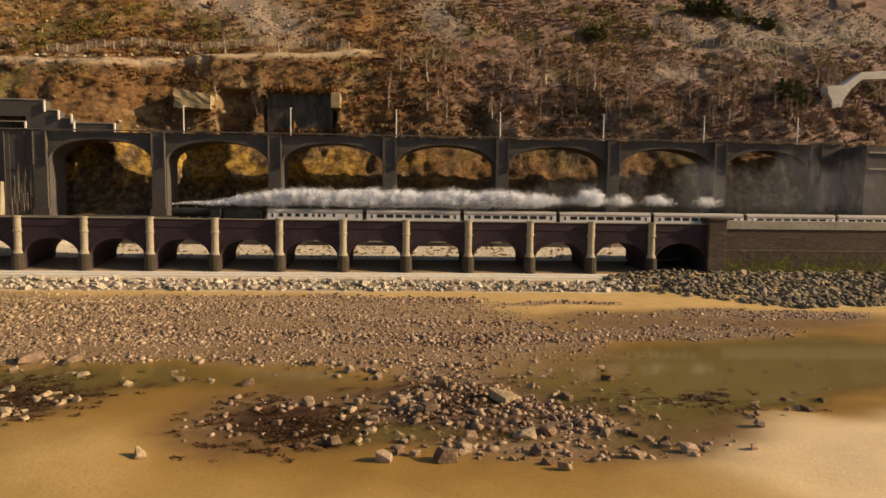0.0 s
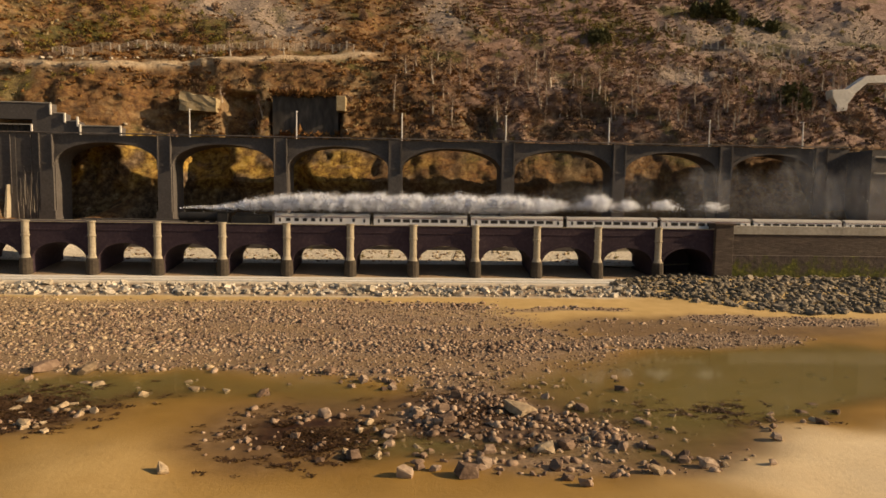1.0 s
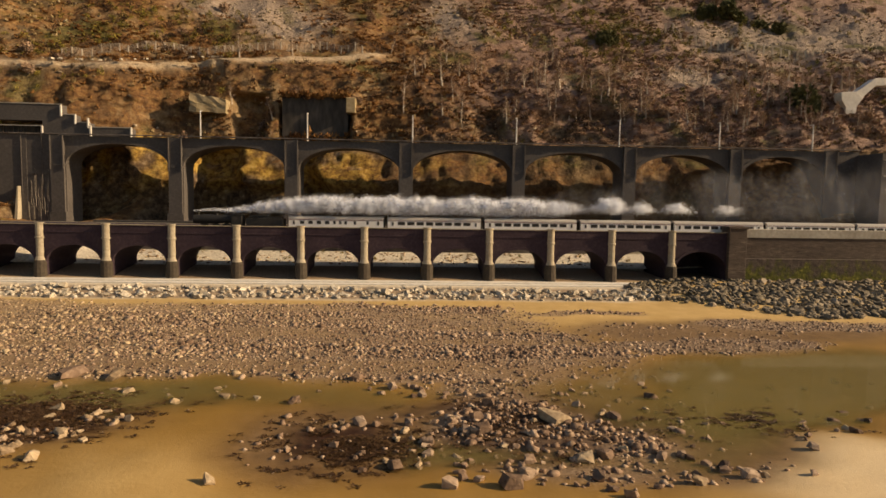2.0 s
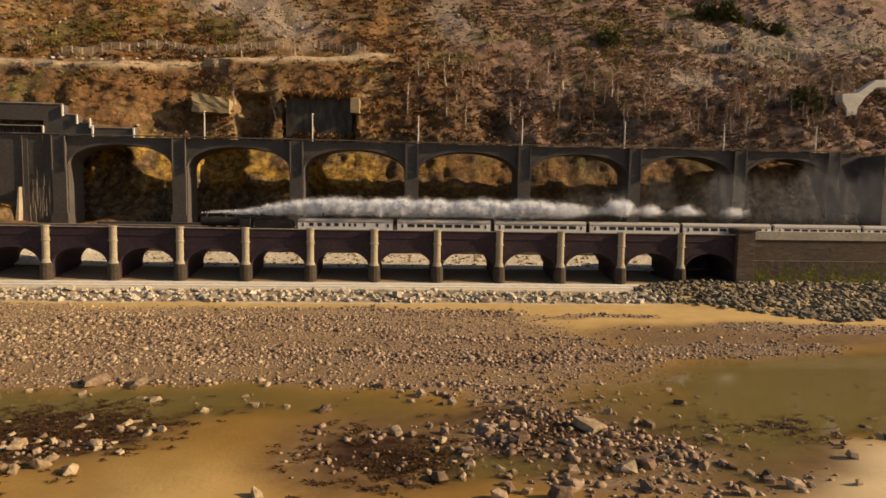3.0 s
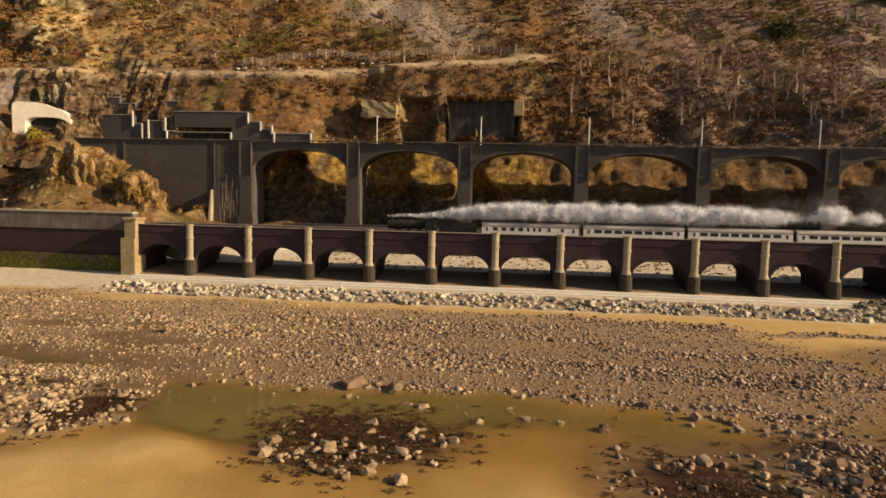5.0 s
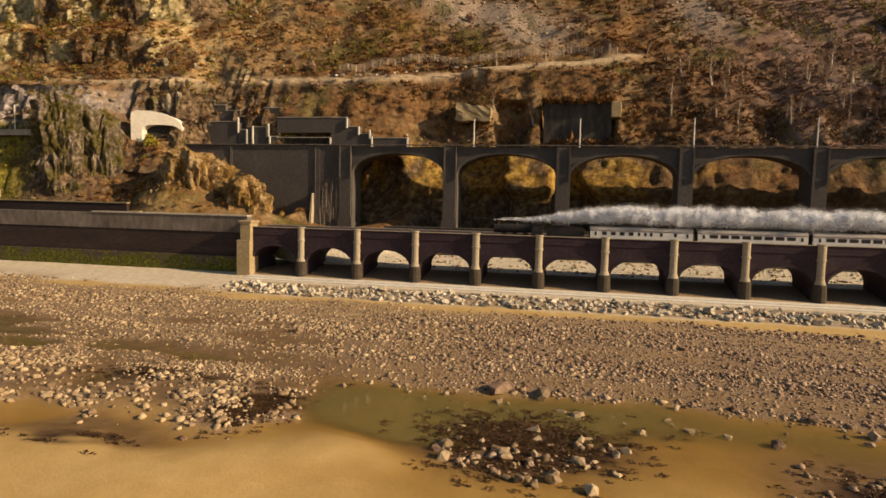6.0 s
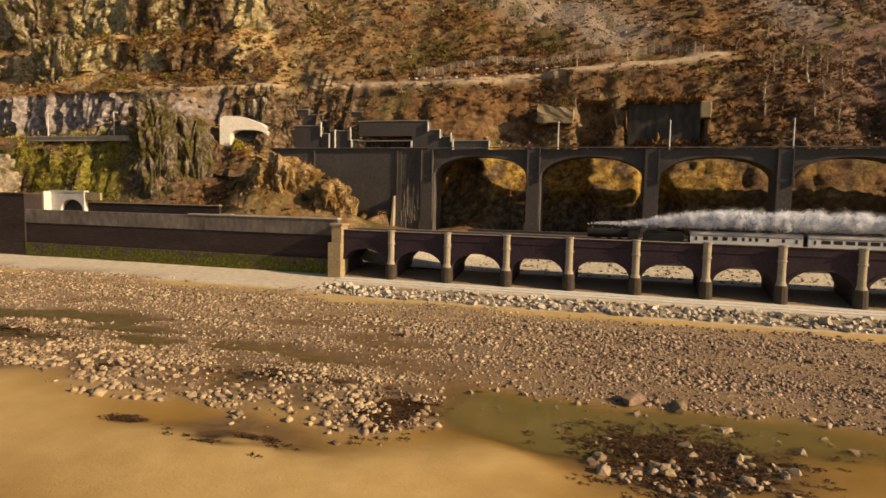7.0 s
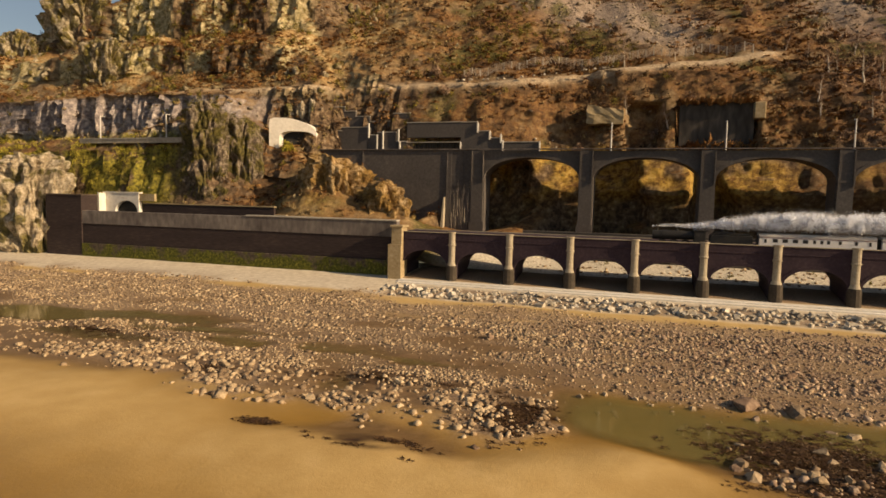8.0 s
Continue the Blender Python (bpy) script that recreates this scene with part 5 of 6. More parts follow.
for pick, material, label in ((olive, gorse_mat, "olive gorse thicket between the crags"), (~olive, thicket_orange, "orange-brown thicket between the crags")):
    joined("thicket", THICKETS, P[pick], rng.uniform(1.2, 3.4, pick.sum()), material, label, "thicket", rng)
P = on_hill(42000, lambda x, y, z, q: (1 - scree_zone(x, y)) * (0.12 + 0.88 * band(fbm(x * 0.6, y, 13, 4, 101))) * smooth(3.4 + 3 * np.maximum(smooth(-40, -70, x), smooth(-5, 5, x)), 1.8 + 2 * np.maximum(smooth(-40, -70, x), smooth(-5, 5, x)), q) * (1 - smooth(-52, -62, x) * smooth(44, 38, z)) * (1 - smooth(-55, -64, x) * smooth(36, 37.5, z) * smooth(53.5, 52, z)) * (1 - 0.9 * cut_zone(x, z)) * (1 - wall_bay(x, z)))
dull = rng.uniform(0, 1, len(P)) < smooth(95, 150, P[:, 0] + 20 * fbm(P[:, 0], P[:, 1], 30, 2, 141))
joined("bracken", CLUMPS, P[~dull], rng.uniform(0.6, 1.8, (~dull).sum())[:, None] * [1.25, 1.25, 0.65], bracken_mat, "rust-brown dead bracken covering the hillside", "bracken", rng)
joined("undergrowth", CLUMPS, P[dull], rng.uniform(0.6, 1.7, dull.sum())[:, None] * [1.25, 1.25, 0.65], dusk_mat, "dull purple-brown winter undergrowth on the slope", "undergrowth", rng)
P = on_hill(15000, lambda x, y, z, q: smooth(85, 140, x) * smooth(80, 66, z) * (1 - 0.8 * scree_zone(x, y)) * smooth(-0.3, 0.05, fbm(x * 0.5, y, 9, 3, 147)) * (1 - smooth(229, 233, x) * smooth(58, 62, y) * smooth(70, 66, y)))
tawny = fbm(P[:, 0], P[:, 1], 14, 3, 149) > -0.08
for pick, material, label in ((tawny, thicket_tan, "tawny leafless thicket on the slope"), (~tawny, thicket_brown, "dark russet thicket on the slope")):
    joined("thicket", THICKETS, P[pick], rng.uniform(1.3, 3.4, pick.sum())[:, None] * [1.15, 1.15, 0.8], material, label, "thicket", rng)
P = on_hill(24000, lambda x, y, z, q: 0.85 * bump_at(x, y, 172, 110, 26, 17) * smooth(-0.2, 0.1, fbm(x, y, 7, 3, 159)) + 0.5 * bump_at(x, y, 12, 88, 22, 12) * smooth(-0.1, 0.15, fbm(x, y, 7, 3, 161)))
joined("thicket", THICKETS, P, rng.uniform(1.3, 3.2, len(P)), gorse_mat, "golden olive gorse thicket on the slope", "thicket", rng)
P = on_hill(14000, lambda x, y, z, q: (1 - 0.7 * scree_zone(x, y)) * band(fbm(x + 40, y, 14, 3, 103)) * smooth(3.0, 1.5, q))
joined("dead_grass", CLUMPS, P, rng.uniform(0.5, 1.6, len(P)), grass_mat, "straw-coloured dead grass on the hillside", "grass", rng)
P = on_hill(8500, lambda x, y, z, q: (1 - scree_zone(x, y)) * (1 - 0.7 * smooth(-30, -60, x)) * np.clip(smooth(0.0, 0.25, fbm(x, y + 70, 15, 3, 107)) * 0.8 + 0.35 * smooth(54, 44, z) * smooth(20, 40, x) + 0.4 * bump_at(x, y, 8, 86, 24, 15), 0, 1) * smooth(4, 2, q))
joined("heather", BUSHES, P, rng.uniform(1.0, 3.0, len(P)), heather_mat, "dark brown heather and bramble on the hillside", "heather", rng)
P = on_hill(8500, lambda x, y, z, q: np.clip(0.7 * smooth(0.15, 0.35, fbm(x - 90, y, 17, 3, 109)) * (1 - scree_zone(x, y)) + 0.5 * smooth(-35, -60, x) * smooth(40, 34, z) + 0.95 * bump_at(x, y, 172, 116, 30, 20) + 0.9 * bump_at(x, y, 236, 134, 20, 12) + 0.8 * smooth(-50, -40, x) * smooth(20, 8, x) * smooth(47, 50, z) * smooth(57.5, 55.5, z) + 0.5 * smooth(-30, -70, x) * smooth(53, 58, z) * smooth(-0.05, 0.2, fbm(x, y, 8, 3, 151)) + 0.7 * bump_at(x, y, 8, 86, 24, 14), 0, 1))
joined("gorse", BUSHES, P, rng.uniform(0.9, 2.8, len(P)), gorse_mat, "olive and yellow-green gorse bushes on the hillside", "gorse", rng)
P = on_hill(42000, lambda x, y, z, q: scree_zone(x, y) + 0.02)
joined("scree", PEBBLES[4:], P, np.clip(rng.lognormal(-0.85, 0.45, len(P)), 0.2, 1.6), scree_mat, "loose grey scree stones on the slope", "scree", rng)
P = on_hill(3600, lambda x, y, z, q: np.clip(smooth(-15, -55, x) * smooth(50, 60, z) * smooth(-0.05, 0.15, fbm(x, y, 17, 3, 113)) + 0.015, 0, 1))
S = rng.uniform(0.6, 1.8, len(P)) * (1 + 0.7 * smooth(-20, -60, P[:, 0]))
joined("outcrops", BLOCKS, P, np.stack([S, S, S * rng.uniform(0.8, 1.6, len(P))], 1), upland_crag, "broken rock outcrops standing out of the slope", "outcrop", rng, tilt=0.25)


# Bracken that hangs over the hillside walls.
hx_, hz_ = rng.uniform(60.5, 81, 110), rng.uniform(0, 1, 110)
hz_ = np.where(hz_ < 0.6, 49.3 + rng.normal(0, 0.35, 110), 37.0 + rng.normal(0, 0.8, 110))
joined("bracken", CLUMPS, np.stack([hx_, 58.3 - 0.4 * rng.uniform(0, 1, 110), hz_], 1), rng.uniform(0.9, 2.2, 110), bracken_mat, "brown bracken hanging over the concrete wall", "bracken", rng)

# Scrub on the strip between the railway and the terrace wall.
bx, by = rng.uniform(14, 150, 36), rng.uniform(15, 24, 36)
joined("scrub", BUSHES, np.stack([bx, by, 4.7 + (by - 10.5) * 0.152], 1), rng.uniform(0.5, 1.4, 36), gorse_mat, "dark scrub on the strip below the terrace wall", "scrub", rng)
bx, by = rng.uniform(14, 152, 520), rng.uniform(12, 24, 520)
joined("rubble", PEBBLES, np.stack([bx, by, 4.72 + (by - 10.5) * 0.152], 1), rng.uniform(0.25, 0.8, 520), stone, "pale rubble stones below the terrace wall", "rubble", rng)

P = on_hill(95000, lambda x, y, z, q: smooth(-77, -84, x) * smooth(40, 33, z) * smooth(-0.2, 0.1, fbm(x, z, 8, 3, 143)) * smooth(14, 16, z))
joined("ivy", [bush_shape(520 + i, 34) for i in range(4)], P, rng.uniform(0.9, 1.9, len(P)), ivy_mat, "sunlit yellow-green ivy hanging on the cliff", "ivy", rng)

# ---- bare trees ----
def tube(V, F, a, b, ra, rb, sides=5):
    a, b = np.array(a, float), np.array(b, float)
    d = (b - a) / (np.linalg.norm(b - a) + 1e-9)
    u = np.cross(d, [0.3, 0.9, 0.1])
    u /= np.linalg.norm(u)
    v = np.cross(d, u)
    base = len(V)
    for c, r in ((a, ra), (b, rb)):
        for q in range(sides):
            t = 2 * np.pi * q / sides
            V.append(c + r * (np.cos(t) * u + np.sin(t) * v))
    for q in range(sides):
        F.append([base + q, base + (q + 1) % sides, base + sides + (q + 1) % sides, base + sides + q])


def tree(seed, height):
    r = np.random.default_rng(seed)
    ob = empty("birch_tree", "bare pale-stemmed birch tree in winter", "tree", "bare trees on the hillside")
    V, F, tips = [], [], []
    stems = int(r.integers(1, 4))
    for s in range(stems):
        at = np.array([r.normal(0, 0.15), r.normal(0, 0.15), -0.3])
        lean = r.normal(0, 0.10, 2)
        h, rad, segs = height * r.uniform(0.75, 1.0), 0.23 * height / 7, 6
        for k in range(segs):
            nxt = at + np.array([lean[0] + r.normal(0, 0.07), lean[1] + r.normal(0, 0.07), 1.0]) * h / segs
            r0, r1 = rad * (1 - k / segs) + 0.02, rad * (1 - (k + 1) / segs) + 0.02
            tube(V, F, at, nxt, r0, r1)
            if k >= 1:
                for _ in range(3):
                    a = r.uniform(0, 2 * np.pi)
                    reach = h * r.uniform(0.10, 0.24) * (1.15 - k / segs)
                    end = nxt + np.array([np.cos(a), np.sin(a), r.uniform(0.5, 1.3)]) * reach
                    tube(V, F, nxt, end, r1 * 0.5, 0.012, 3)
                    tips += [(nxt + end) / 2, end]
            at = nxt
        tips.append(at)
    mesh_ob("trunk", V, F, bark_mat, ob)
    V, F = [], []
    for tip in tips:
        for _ in range(18):
            d = r.normal(size=3) * 0.5 + np.array([0, 0, 0.45])
            d *= r.uniform(0.25, 0.6) * height / 7
            side = np.cross(d, r.normal(size=3))
            side = side / np.linalg.norm(side) * 0.05
            start = tip + r.normal(0, 0.12, 3)
            F.append([len(V), len(V) + 1, len(V) + 2])
            V += [start - side, start + side, start + d]
    mesh_ob("crown", V, F, twig_mat, ob)
    return ob


kinds = [tree(600 + i, h) for i, h in enumerate((6.0, 7.5, 9.0, 5.0, 7.0))]
P = np.concatenate([on_hill(2600, lambda x, y, z, q: smooth(95, 130, x) * smooth(285, 250, x) * smooth(38, 42, z) * smooth(66, 56, z) * (1 - smooth(226, 230, x) * smooth(262, 258, x) * smooth(66, 62, y))), on_hill(2600, lambda x, y, z, q: 0.16 * smooth(20, 40, x) * smooth(37, 40, z) * smooth(75, 65, z))])
P = P[rng.permutation(len(P))]
for i, t in enumerate(kinds):
    t.location = P[i]
for p in P[5:285]:
    copy_thing(kinds[int(rng.integers(5))], pose(p[0], p[1], p[2], 0, 0, rng.uniform(0, 360)) @ Matrix.Scale(rng.uniform(0.7, 1.15), 4))


def evergreen(seed):
    r = np.random.default_rng(seed)
    ob = empty("evergreen_bush", "dark green rounded evergreen bush on the slope", "bush", "evergreen bushes on the slope")
    V, F = bush_shape(seed, 1400)
    mesh_ob("crown", V * np.array([1.0, 1.0, 1.15]), F * 1, needle_mat, ob)
    V, F = [], []
    for q in range(3):
        a = r.uniform(0, 2 * np.pi)
        tube(V, F, (0, 0, -0.15), (0.2 * math.cos(a), 0.2 * math.sin(a), 0.5), 0.03, 0.012, 4)
    mesh_ob("stem", V, F, twig_mat, ob)
    return ob


def shrub(seed):
    V, F = bush_shape(seed, 420)
    ob = empty("shrub", "rounded tan leafless shrub on the hillside", "shrub", "shrubs on the hillside")
    mesh_ob("crown", V * np.array([1.1, 1.1, 1.0]), F, twig_mat, ob)
    stems = []
    faces = []
    for q in range(4):
        tube(stems, faces, (0, 0, -0.1), (0.3 * math.cos(q * 1.7), 0.3 * math.sin(q * 1.7), 0.5), 0.03, 0.01, 4)
    mesh_ob("stem", stems, faces, bark_mat, ob)
    return ob


V, F = bush_shape(660, 500)
bush = empty("gorse_bush", "yellow-green gorse bush below the road tunnel", "bush")
mesh_ob("crown", V, F, ivy_mat, bush)
V, F = [], []
for q in range(3):
    tube(V, F, (0, 0, -0.4), (0.15 * math.cos(q * 2.1), 0.15 * math.sin(q * 2.1), 0.4), 0.03, 0.012, 4)
mesh_ob("stem", V, F, twig_mat, bush)
bush.matrix_world = pose(-50.0, 34.0, 33.6) @ Matrix.Scale(4.2, 4)
shrubs = [shrub(650 + i) for i in range(4)]
P = on_hill(420, lambda x, y, z, q: (0.25 + 0.5 * smooth(60, 45, z)) * smooth(-40, 10, x) * smooth(3, 2, q))
for i, t in enumerate(shrubs):
    t.matrix_world = pose(*P[i]) @ Matrix.Scale(3.0, 4)
for p in P[4:130]:
    copy_thing(shrubs[int(rng.integers(4))], pose(p[0], p[1], p[2] - 0.1, 0, 0, rng.uniform(0, 360)) @ Matrix.Scale(rng.uniform(0.6, 1.3), 4))


# ---- fence and stones along the track ----
def hill_height(x, y0):
    s = np.linspace(0.2, 0.95, 220)
    yy, zz = hill_at(np.full(220, float(x)), s)
    return float(zz[np.argmin(np.abs(yy - y0))])


def fence(xs, line, label, tall, thick=0.15, wires=8):
    ob = empty("fence", label, "fence")
    tops = []
    for x in xs:
        y = line(x)
        z = hill_height(x, y)
        part("post", boxes((x - thick, x + thick, y - 0.12, y + 0.12, z - 0.4, z + tall)), bark_mat, ob)
        tops.append((x, y, z))
    V, F = [], []
    for a, b in zip(tops, tops[1:]):
        for h in np.linspace(0.1, 0.98, wires):
            tube(V, F, np.array(a) + [0, 0, tall * h], np.array(b) + [0, 0, tall * h], 0.06, 0.06, 3)
    mesh_ob("wire", V, F, bark_mat, ob)


fence(np.arange(-4, 84, 2.4), lambda x: float(np.interp(x, [-6, 29, 69, 84], [64.5, 75, 86, 83])) + 0.4 * math.sin(x * 0.3), "weathered rockfall fence of posts and wires above the track", 2.6)
fence(np.arange(200, 252, 2.6), lambda x: 121 - 0.36 * (x - 200) + 0.8 * math.sin(x * 0.2), "pale post fence across the upper slope", 3.4, 0.3, 2)
kerb = empty("track_edge", "line of pale stones along the track edge", "stone row")
for x in np.sort(rng.uniform(-6, 44, 30)):
    y = float(np.interp(x, TRACK[0], TRACK[1])) - 2.3 + rng.normal(0, 0.15)
    ob = new("stone", armour_meshes[armour_mat.name, int(rng.integers(8))])
    ob.parent = kerb
    ob.matrix_world = pose(x, y, float(np.interp(x, TRACK[0], TRACK[2])) + 0.1, 0, 0, rng.uniform(0, 360)) @ Matrix.Scale(rng.uniform(0.4, 1.0), 4)

for i, (x, y, h) in enumerate([(222, 137, 5), (228, 139, 6), (233, 135, 7), (238, 136, 6), (244, 131, 5), (250, 127, 5), (221, 64, 7), (224, 66, 6), (170, 105, 5.5), (174, 107, 5)]):
    evergreen(700 + i).matrix_world = pose(x, y, hill_height(x, y) - 0.3) @ Matrix.Scale(h, 4)

# ---- ruined concrete arch on the east slope ----
ruin = empty("concrete_ruin", "pale ruined concrete incline arch on the slope", "ruin")


def slab(outline, y0, y1):
    """A solid with that outline of (x, z), from y0 to y1."""
    bm = bmesh.new()
    a, b = [[bm.verts.new((x, y, z)) for x, z in outline] for y in (y0, y1)]
    bm.faces.new(a), bm.faces.new(b)
    for q in range(len(a)):
        bm.faces.new((a[q], a[(q + 1) % len(a)], b[(q + 1) % len(a)], b[q]))
    bmesh.ops.bevel(bm, geom=bm.edges[:], offset=0.12, segments=1, affect="EDGES")
    return bm


part("arm", slab([(237.2, 55.4), (239.4, 53.6), (243.6, 57.6), (256.5, 58.0), (256.5, 60.6), (243.2, 59.7)], 62.6, 65.4), white_concrete, ruin)
part("pier", slab([(232.2, 55.1), (232.6, 52.6), (234.2, 50.6), (234.0, 44.0), (237.2, 44.0), (237.4, 51.0), (239.5, 53.6), (237.3, 55.4)], 62.2, 65.6), white_concrete, ruin)
part("pier", boxes((254.0, 257.0, 62.4, 65.6, 43, 58.2), bevel=0.15), white_concrete, ruin)

# ---- bare climber on the wall beside the first arch ----
climber = empty("climbing_plant", "bare pale stems of a climber on the wall", "climber", at=(3.6, 39.05, 11.5))
for q in range(13):
    V, F = [], []
    at = np.array([-3.2 + 0.48 * q + rng.normal(0, 0.2), rng.uniform(-0.05, 0.05), rng.uniform(0, 7.0)])
    for k in range(int(rng.integers(3, 8))):
        nxt = at + np.array([rng.normal(0, 0.07), rng.normal(0, 0.02), 1.45])
        tube(V, F, at, nxt, 0.04 - 0.004 * k, 0.036 - 0.004 * k, 4)
        at = nxt
    mesh_ob("stem", V, F, bark_mat, climber)

# ---- train ----
RAIL = 12.05


def section(bm, x0, x1, rows, y):
    """A long body from x0 to x1 with the outline rows of (half width, height)."""
    pts = [(-w, z) for w, z in rows] + [(w, z) for w, z in reversed(rows)]
    ends = [[bm.verts.new((x, y + w, z)) for w, z in pts] for x in (x0, x1)]
    for q in range(len(pts)):
        bm.faces.new((ends[0][q], ends[0][(q + 1) % len(pts)], ends[1][(q + 1) % len(pts)], ends[1][q]))
    bm.faces.new(ends[0])
    bm.faces.new(ends[1])
    return bm


def wheel(parent, x, y, r, z=None):
    bm = bmesh.new()
    bmesh.ops.create_cone(bm, cap_ends=True, segments=16, radius1=r, radius2=r, depth=0.14, matrix=Matrix.Translation((x, y, r)) @ Matrix.Rotation(math.pi / 2, 4, "X"))
    part("wheel", bm, dark_metal, parent)


def coach(label, windows, body_mat):
    ob = empty("railway_coach", label, "railway coach", "coaches of the steam train")
    part("body", section(bmesh.new(), 0.3, 19.7, [(1.30, 1.0), (1.40, 1.5), (1.40, 2.4), (1.34, 3.1)], 0), body_mat, ob)
    part("roof", section(bmesh.new(), 0.25, 19.75, [(1.37, 3.1), (1.30, 3.35), (0.95, 3.62), (0.4, 3.76)], 0), roof_grey, ob, "pale grey curved roof")
    for a in (0.05, 19.7):
        part("gangway", boxes((a, a + 0.25, -0.7, 0.7, 1.1, 3.3)), dark_metal, ob, "black gangway")
    part("underframe", boxes((0.4, 19.6, -1.2, 1.2, 0.85, 1.05), (8, 12, -1.1, 1.1, 0.45, 0.85)), dark_metal, ob)
    for a, b in windows:
        part("window", boxes((a, b, -1.415, -1.33, 2.1, 2.78), bevel=0.02), glass_dark, ob)
    for a in (1.0, 18.3):
        part("door", boxes((a, a + 0.7, -1.412, -1.3, 1.1, 3.0)), body_mat, ob)
        part("window", boxes((a + 0.15, a + 0.55, -1.43, -1.35, 2.0, 2.75)), glass_dark, ob)
    part("stripe", boxes((0.3, 19.7, -1.413, -1.3, 2.92, 3.02)), maroon, ob, "thin maroon lining")
    for c in (3.2, 16.8):
        bogie = part("bogie", boxes((c - 1.8, c + 1.8, -1.05, -0.9, 0.35, 0.65), (c - 1.8, c + 1.8, 0.9, 1.05, 0.35, 0.65), (c - 0.3, c + 0.3, -1.05, 1.05, 0.4, 0.9)), dark_metal, ob)
        for dx in (-1.3, 1.3):
            for y in (-0.75, 0.75):
                wheel(bogie, c + dx, y, 0.46)
    return ob


COACH_X, TRAIN_Y = 73.6, 4.4
brake = coach("cream and maroon brake coach behind the locomotive", [(2.6, 3.5), (4.3, 5.2), (6.0, 6.9), (7.7, 8.6), (9.4, 9.9), (10.6, 11.1), (11.7, 12.2), (13.6, 14.1), (16.2, 16.7)], cream)
brake.location = (COACH_X, TRAIN_Y, RAIL)
saloon = coach("cream saloon coach with a row of wide windows", [(2.4 + 1.95 * q, 3.9 + 1.95 * q) for q in range(8)], cream)
saloon.location = (COACH_X + 20.3, TRAIN_Y, RAIL)
for q in range(2, 9):
    copy_thing(saloon, pose(COACH_X + 20.3 * q, TRAIN_Y, RAIL))

loco = empty("steam_locomotive", "black steam locomotive hauling cream coaches", "locomotive", at=(COACH_X - 20.6, TRAIN_Y, RAIL))


def drum(name, x0, x1, z, r0, r1, label=""):
    bm = bmesh.new()
    bmesh.ops.create_cone(bm, cap_ends=True, segments=20, radius1=r1, radius2=r0, depth=x1 - x0, matrix=Matrix.Translation(((x0 + x1) / 2, 0, z)) @ Matrix.Rotation(-math.pi / 2, 4, "Y"))
    return part(name, bm, dark_metal, loco, label)


drum("smokebox", 1.4, 3.2, 2.75, 0.92, 0.92)
drum("boiler", 3.2, 9.2, 2.8, 0.98, 0.86)
part("chimney", lathe(bmesh.new(), [(3.5, 0.34), (3.7, 0.26), (4.0, 0.27), (4.05, 0.36), (4.15, 0.34)], 12, at=(2.2, 0)), dark_metal, loco)
part("dome", lathe(bmesh.new(), [(3.5, 0.42), (3.9, 0.38), (4.05, 0.2)], 12, at=(6.0, 0)), dark_metal, loco)
part("cab", boxes((9.2, 11.4, -1.3, 1.3, 1.2, 3.7), (9.0, 11.9, -1.4, 1.4, 3.7, 3.9), bevel=0.06), dark_metal, loco)
part("window", boxes((9.6, 10.5, -1.33, -1.28, 2.6, 3.3)), glass_dark, loco)
part("running_plate", boxes((0.8, 11.4, -1.3, 1.3, 1.25, 1.4)), dark_metal, loco)
part("buffer_beam", boxes((0.5, 0.8, -1.25, 1.25, 0.8, 1.35)), maroon, loco)
part("cylinder", boxes((1.6, 3.0, -1.35, 1.35, 0.6, 1.2), bevel=0.1), dark_metal, loco)
part("frame", boxes((0.8, 11.2, -0.6, 0.6, 0.7, 1.3)), dark_metal, loco)
for x, r in ((1.4, 0.46), (3.4, 0.95), (5.6, 0.95), (7.8, 0.95), (10.3, 0.5)):
    for y in (-0.75, 0.75):
        wheel(loco, x, y, r)
part("tender", boxes((12.2, 19.8, -1.3, 1.3, 1.1, 3.1), (12.6, 19.4, -1.1, 1.1, 3.1, 3.45), bevel=0.08), dark_metal, loco)
part("coal", boxes((12.8, 16.5, -0.9, 0.9, 3.4, 3.75), bevel=0.15), dark_metal, loco)
for x in (13.4, 16.0, 18.6):
    for y in (-0.75, 0.75):
        wheel(loco, x, y, 0.6)
for y in (TRAIN_Y - 0.75, TRAIN_Y + 0.75):
    tagged(part("rail", boxes((-95, 420, y - 0.04, y + 0.04, 11.85, RAIL)), dark_metal), "steel running rail on the viaduct deck", "rail", "rails of the railway", kind="structure")

# ---- steam ----
def vapour(name, puffs, size, material, label, seed):
    """A cloud of fine white flecks: each puff is (x, y, z, radius, flecks)."""
    r = np.random.default_rng(seed)
    puffs = np.array(puffs)
    which = np.repeat(np.arange(len(puffs)), puffs[:, 4].astype(int))
    m = len(which)
    d = r.normal(size=(m, 3))
    at = puffs[which, :3] + d * (puffs[which, 3] * 0.52)[:, None]
    V = at[:, None, :] + r.normal(size=(m, 3, 3)) * (size * r.uniform(0.5, 1.4, m))[:, None, None]
    return tagged(mesh_ob(name, V.reshape(-1, 3), np.arange(3 * m).reshape(-1, 3).tolist(), material), label, name, kind="stuff")


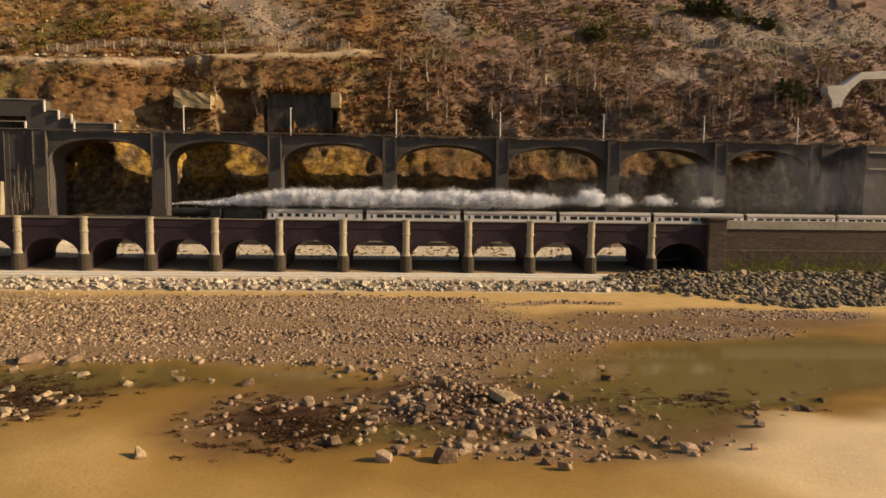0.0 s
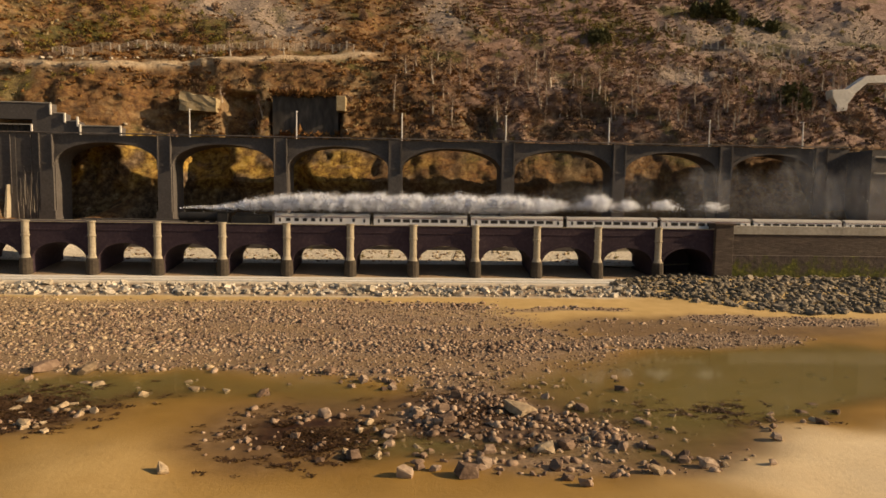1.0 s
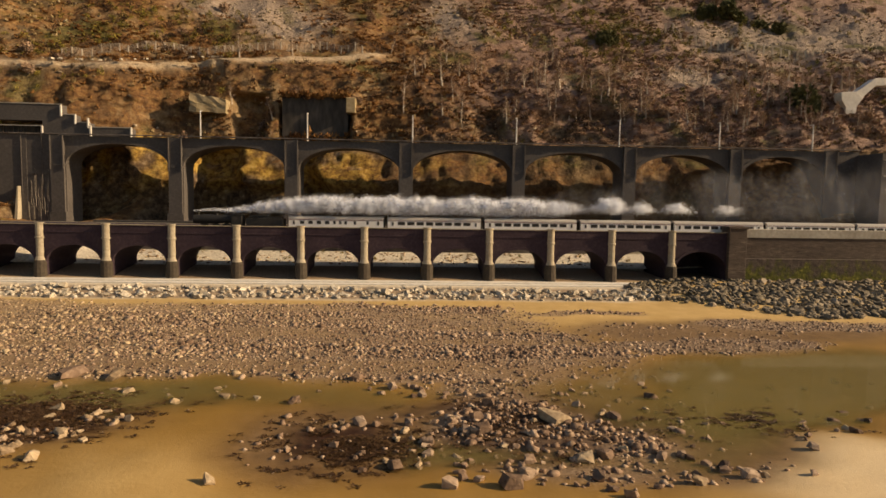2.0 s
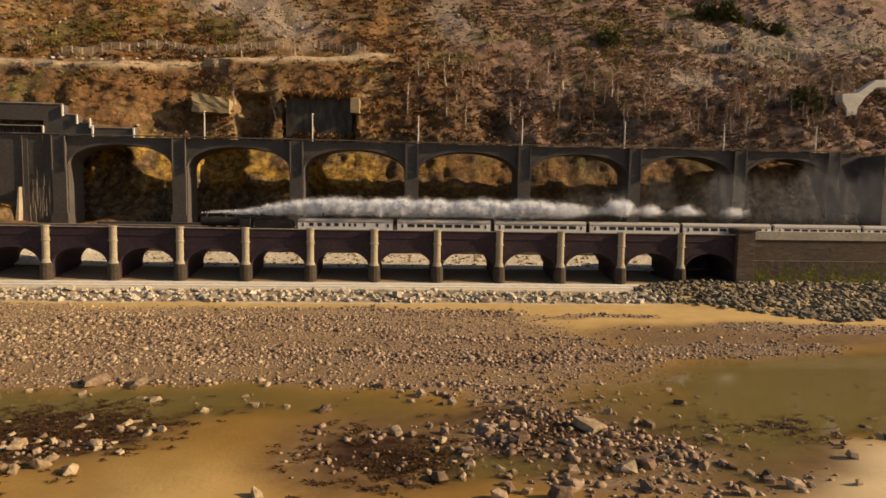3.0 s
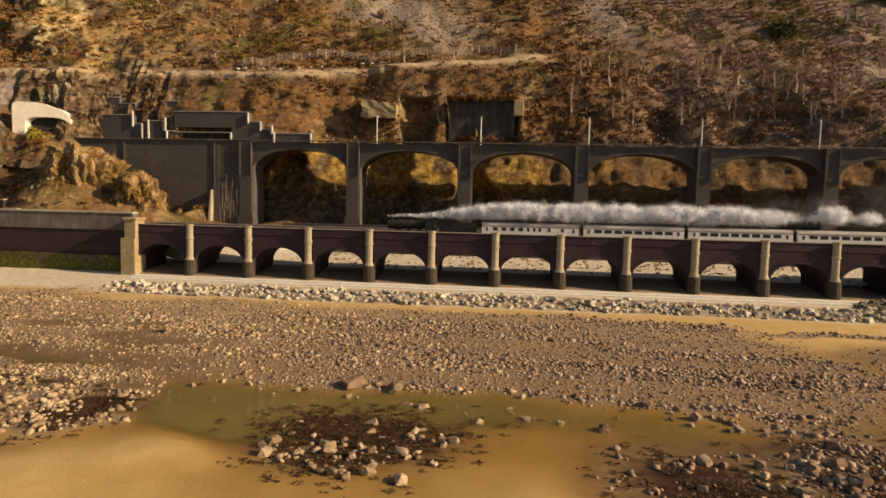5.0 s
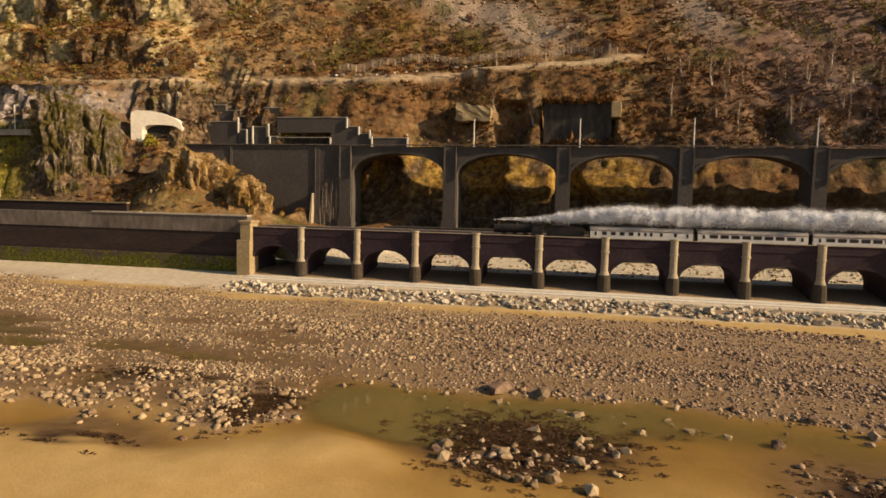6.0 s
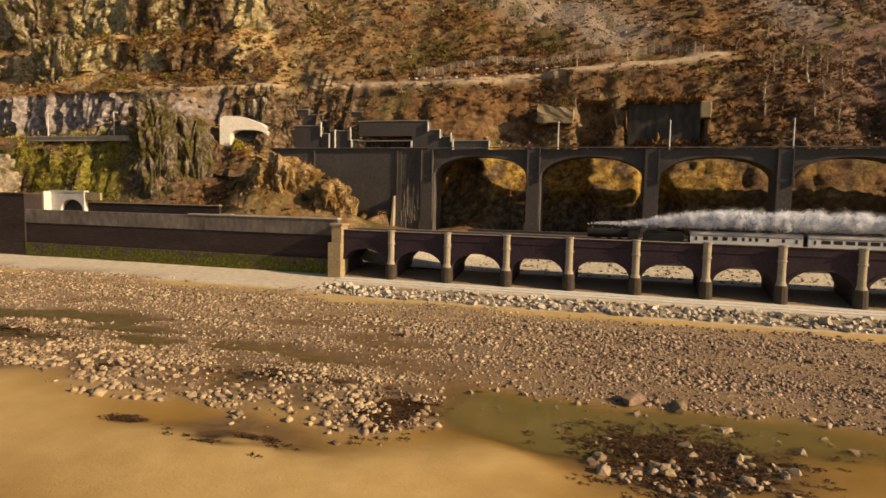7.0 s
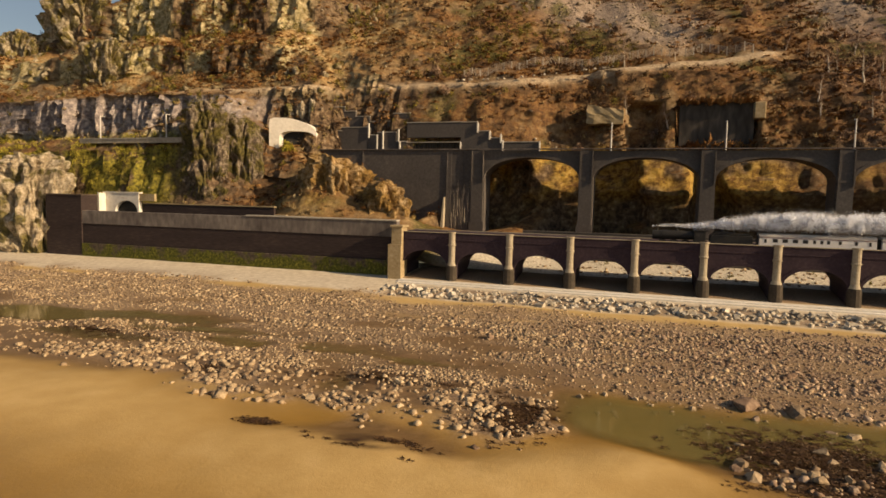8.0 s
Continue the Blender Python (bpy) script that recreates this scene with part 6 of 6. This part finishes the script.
def billows(d0, d1, offsets, mid, half, thick, relief, seed, parent):
    """Soft lumpy sheets of vapour, one behind the other: mid and half give a sheet's middle height and half height at d."""
    rows = np.linspace(-1, 1, 25)
    run = np.arange(d0, d1, 0.3)
    D, R = np.meshgrid(run, rows)
    for q, offset in enumerate(offsets):
        lumps = 1 + 0.2 * fbm(D, R + 3 * q, 1.7, 3, seed + q) + smooth(-0.3, 0.5, R) * (0.75 * np.abs(fbm(D, 0 * R + 2 * q, 3.0, 2, seed + 20 + q)) + 0.35 * fbm(D, 0 * R + 5 * q, 6.0, 2, seed + 30 + q))
        H = np.interp(D, run, [half(d) for d in run]) * lumps
        Z = np.interp(D, run, [mid(d) for d in run]) + R * H
        Y = TRAIN_Y + offset - (0.55 * H + 0.05) * np.sqrt(np.clip(1 - R ** 2, 0, 1)) * relief + relief * H * 0.55 * fbm(D, Z, 1.3, 3, seed + 40 + q)
        w = len(run)
        k = np.arange((len(rows) - 1) * w).reshape(len(rows) - 1, w)[:, :-1].ravel()
        ob = mesh_ob("billow", np.stack([(STACK + D).ravel(), Y.ravel(), Z.ravel()], 1), np.stack([k, k + 1, k + w + 1, k + w], 1).tolist(), veil_mat, parent, flat=False)
        veil_k = np.interp(D, run, [thick(d) for d in run]) * smooth(1.0, 0.45, np.abs(R)) * (0.75 + 0.5 * fbm(D, Z + 5 * q, 2.5, 4, seed + 60 + q))
        add_values(ob, "thick", np.clip(veil_k, 0, 1) * smooth(d0, d0 + 1.0, D) * smooth(d1 - 0.3, d1 - 6, D))


STACK = COACH_X - 18.4
VENT = RAIL + 4.2
CLOTS = [(86, 2.6, 1.0), (93, 1.6, 0.6), (101, 2.2, 0.55), (112, 2.0, 0.3)]


def clot(d):
    return sum(k * math.exp(-((d - at) / w) ** 2) for at, w, k in CLOTS)


def full(d):
    return min(1.0, float(smooth(84, 66, d)) + 0.8 * clot(d))


def swell(d):
    grow = float(smooth(0, 26, d))
    return (0.18 + 1.35 * grow + 0.6 * grow * noise.noise(Vector(((STACK + d) / 5.0, 3.1, 0)))) * (1 - 0.45 * float(smooth(70, 84, d)) * (1 - min(1.0, clot(d))))


def middle(d):
    return VENT + 0.25 + 0.9 * clot(d) * float(smooth(76, 82, d)) + 1.3 * float(smooth(0, 26, d)) + 0.4 * noise.noise(Vector(((STACK + d) / 6.0, 0, 5)))


def drift(d):
    return (1.4 + 3.6 * float(smooth(50, 130, d))) * (1 + 0.4 * noise.noise(Vector(((STACK + d) / 8.0, 1, 0))))


def wisp(d):
    return (max(0.0, 0.35 + 1.0 * noise.noise(Vector(((STACK + d) / 9.0, 4, 0)))) + 0.5 * float(smooth(90, 130, d))) * float(smooth(40, 75, d))


puffs = []
for d in np.arange(0.0, 116.0, 0.5):
    puffs.append((STACK + d, TRAIN_Y, middle(d), swell(d) * 0.8, 460 * swell(d) ** 2 * full(d)))
    for _ in range(4):
        r = swell(d) * rng.uniform(0.3, 0.6)
        puffs.append((STACK + d + rng.normal(0, 0.5), TRAIN_Y + rng.normal(0, 0.5 * swell(d)), middle(d) + swell(d) * rng.uniform(-0.4, 1.0), r, 700 * r ** 2 * full(d)))
steam = vapour("steam", puffs, 0.07, steam_mat, "billowing white steam trailing from the locomotive", 11)
billows(0.0, 116.0, (-0.3, 0.4, 1.1), lambda d: middle(d) + 0.2, lambda d: 1.35 * swell(d), lambda d: 0.36 * full(d), 0.7, 900, steam)
haze = [(STACK + d, TRAIN_Y + 0.8, VENT + 0.9 + 0.8 * drift(d), drift(d), 30 * drift(d) * wisp(d)) for d in np.arange(40.0, 200.0, 0.8)]
smoke = vapour("smoke", haze, 0.012, steam_mat, "thin grey smoke drifting above the coaches", 23)
billows(38.0, 200.0, (2.4, 3.6), lambda d: VENT + 0.9 + 0.8 * drift(d), lambda d: 1.25 * drift(d), lambda d: 0.14 * wisp(d), 0.12, 950, smoke)
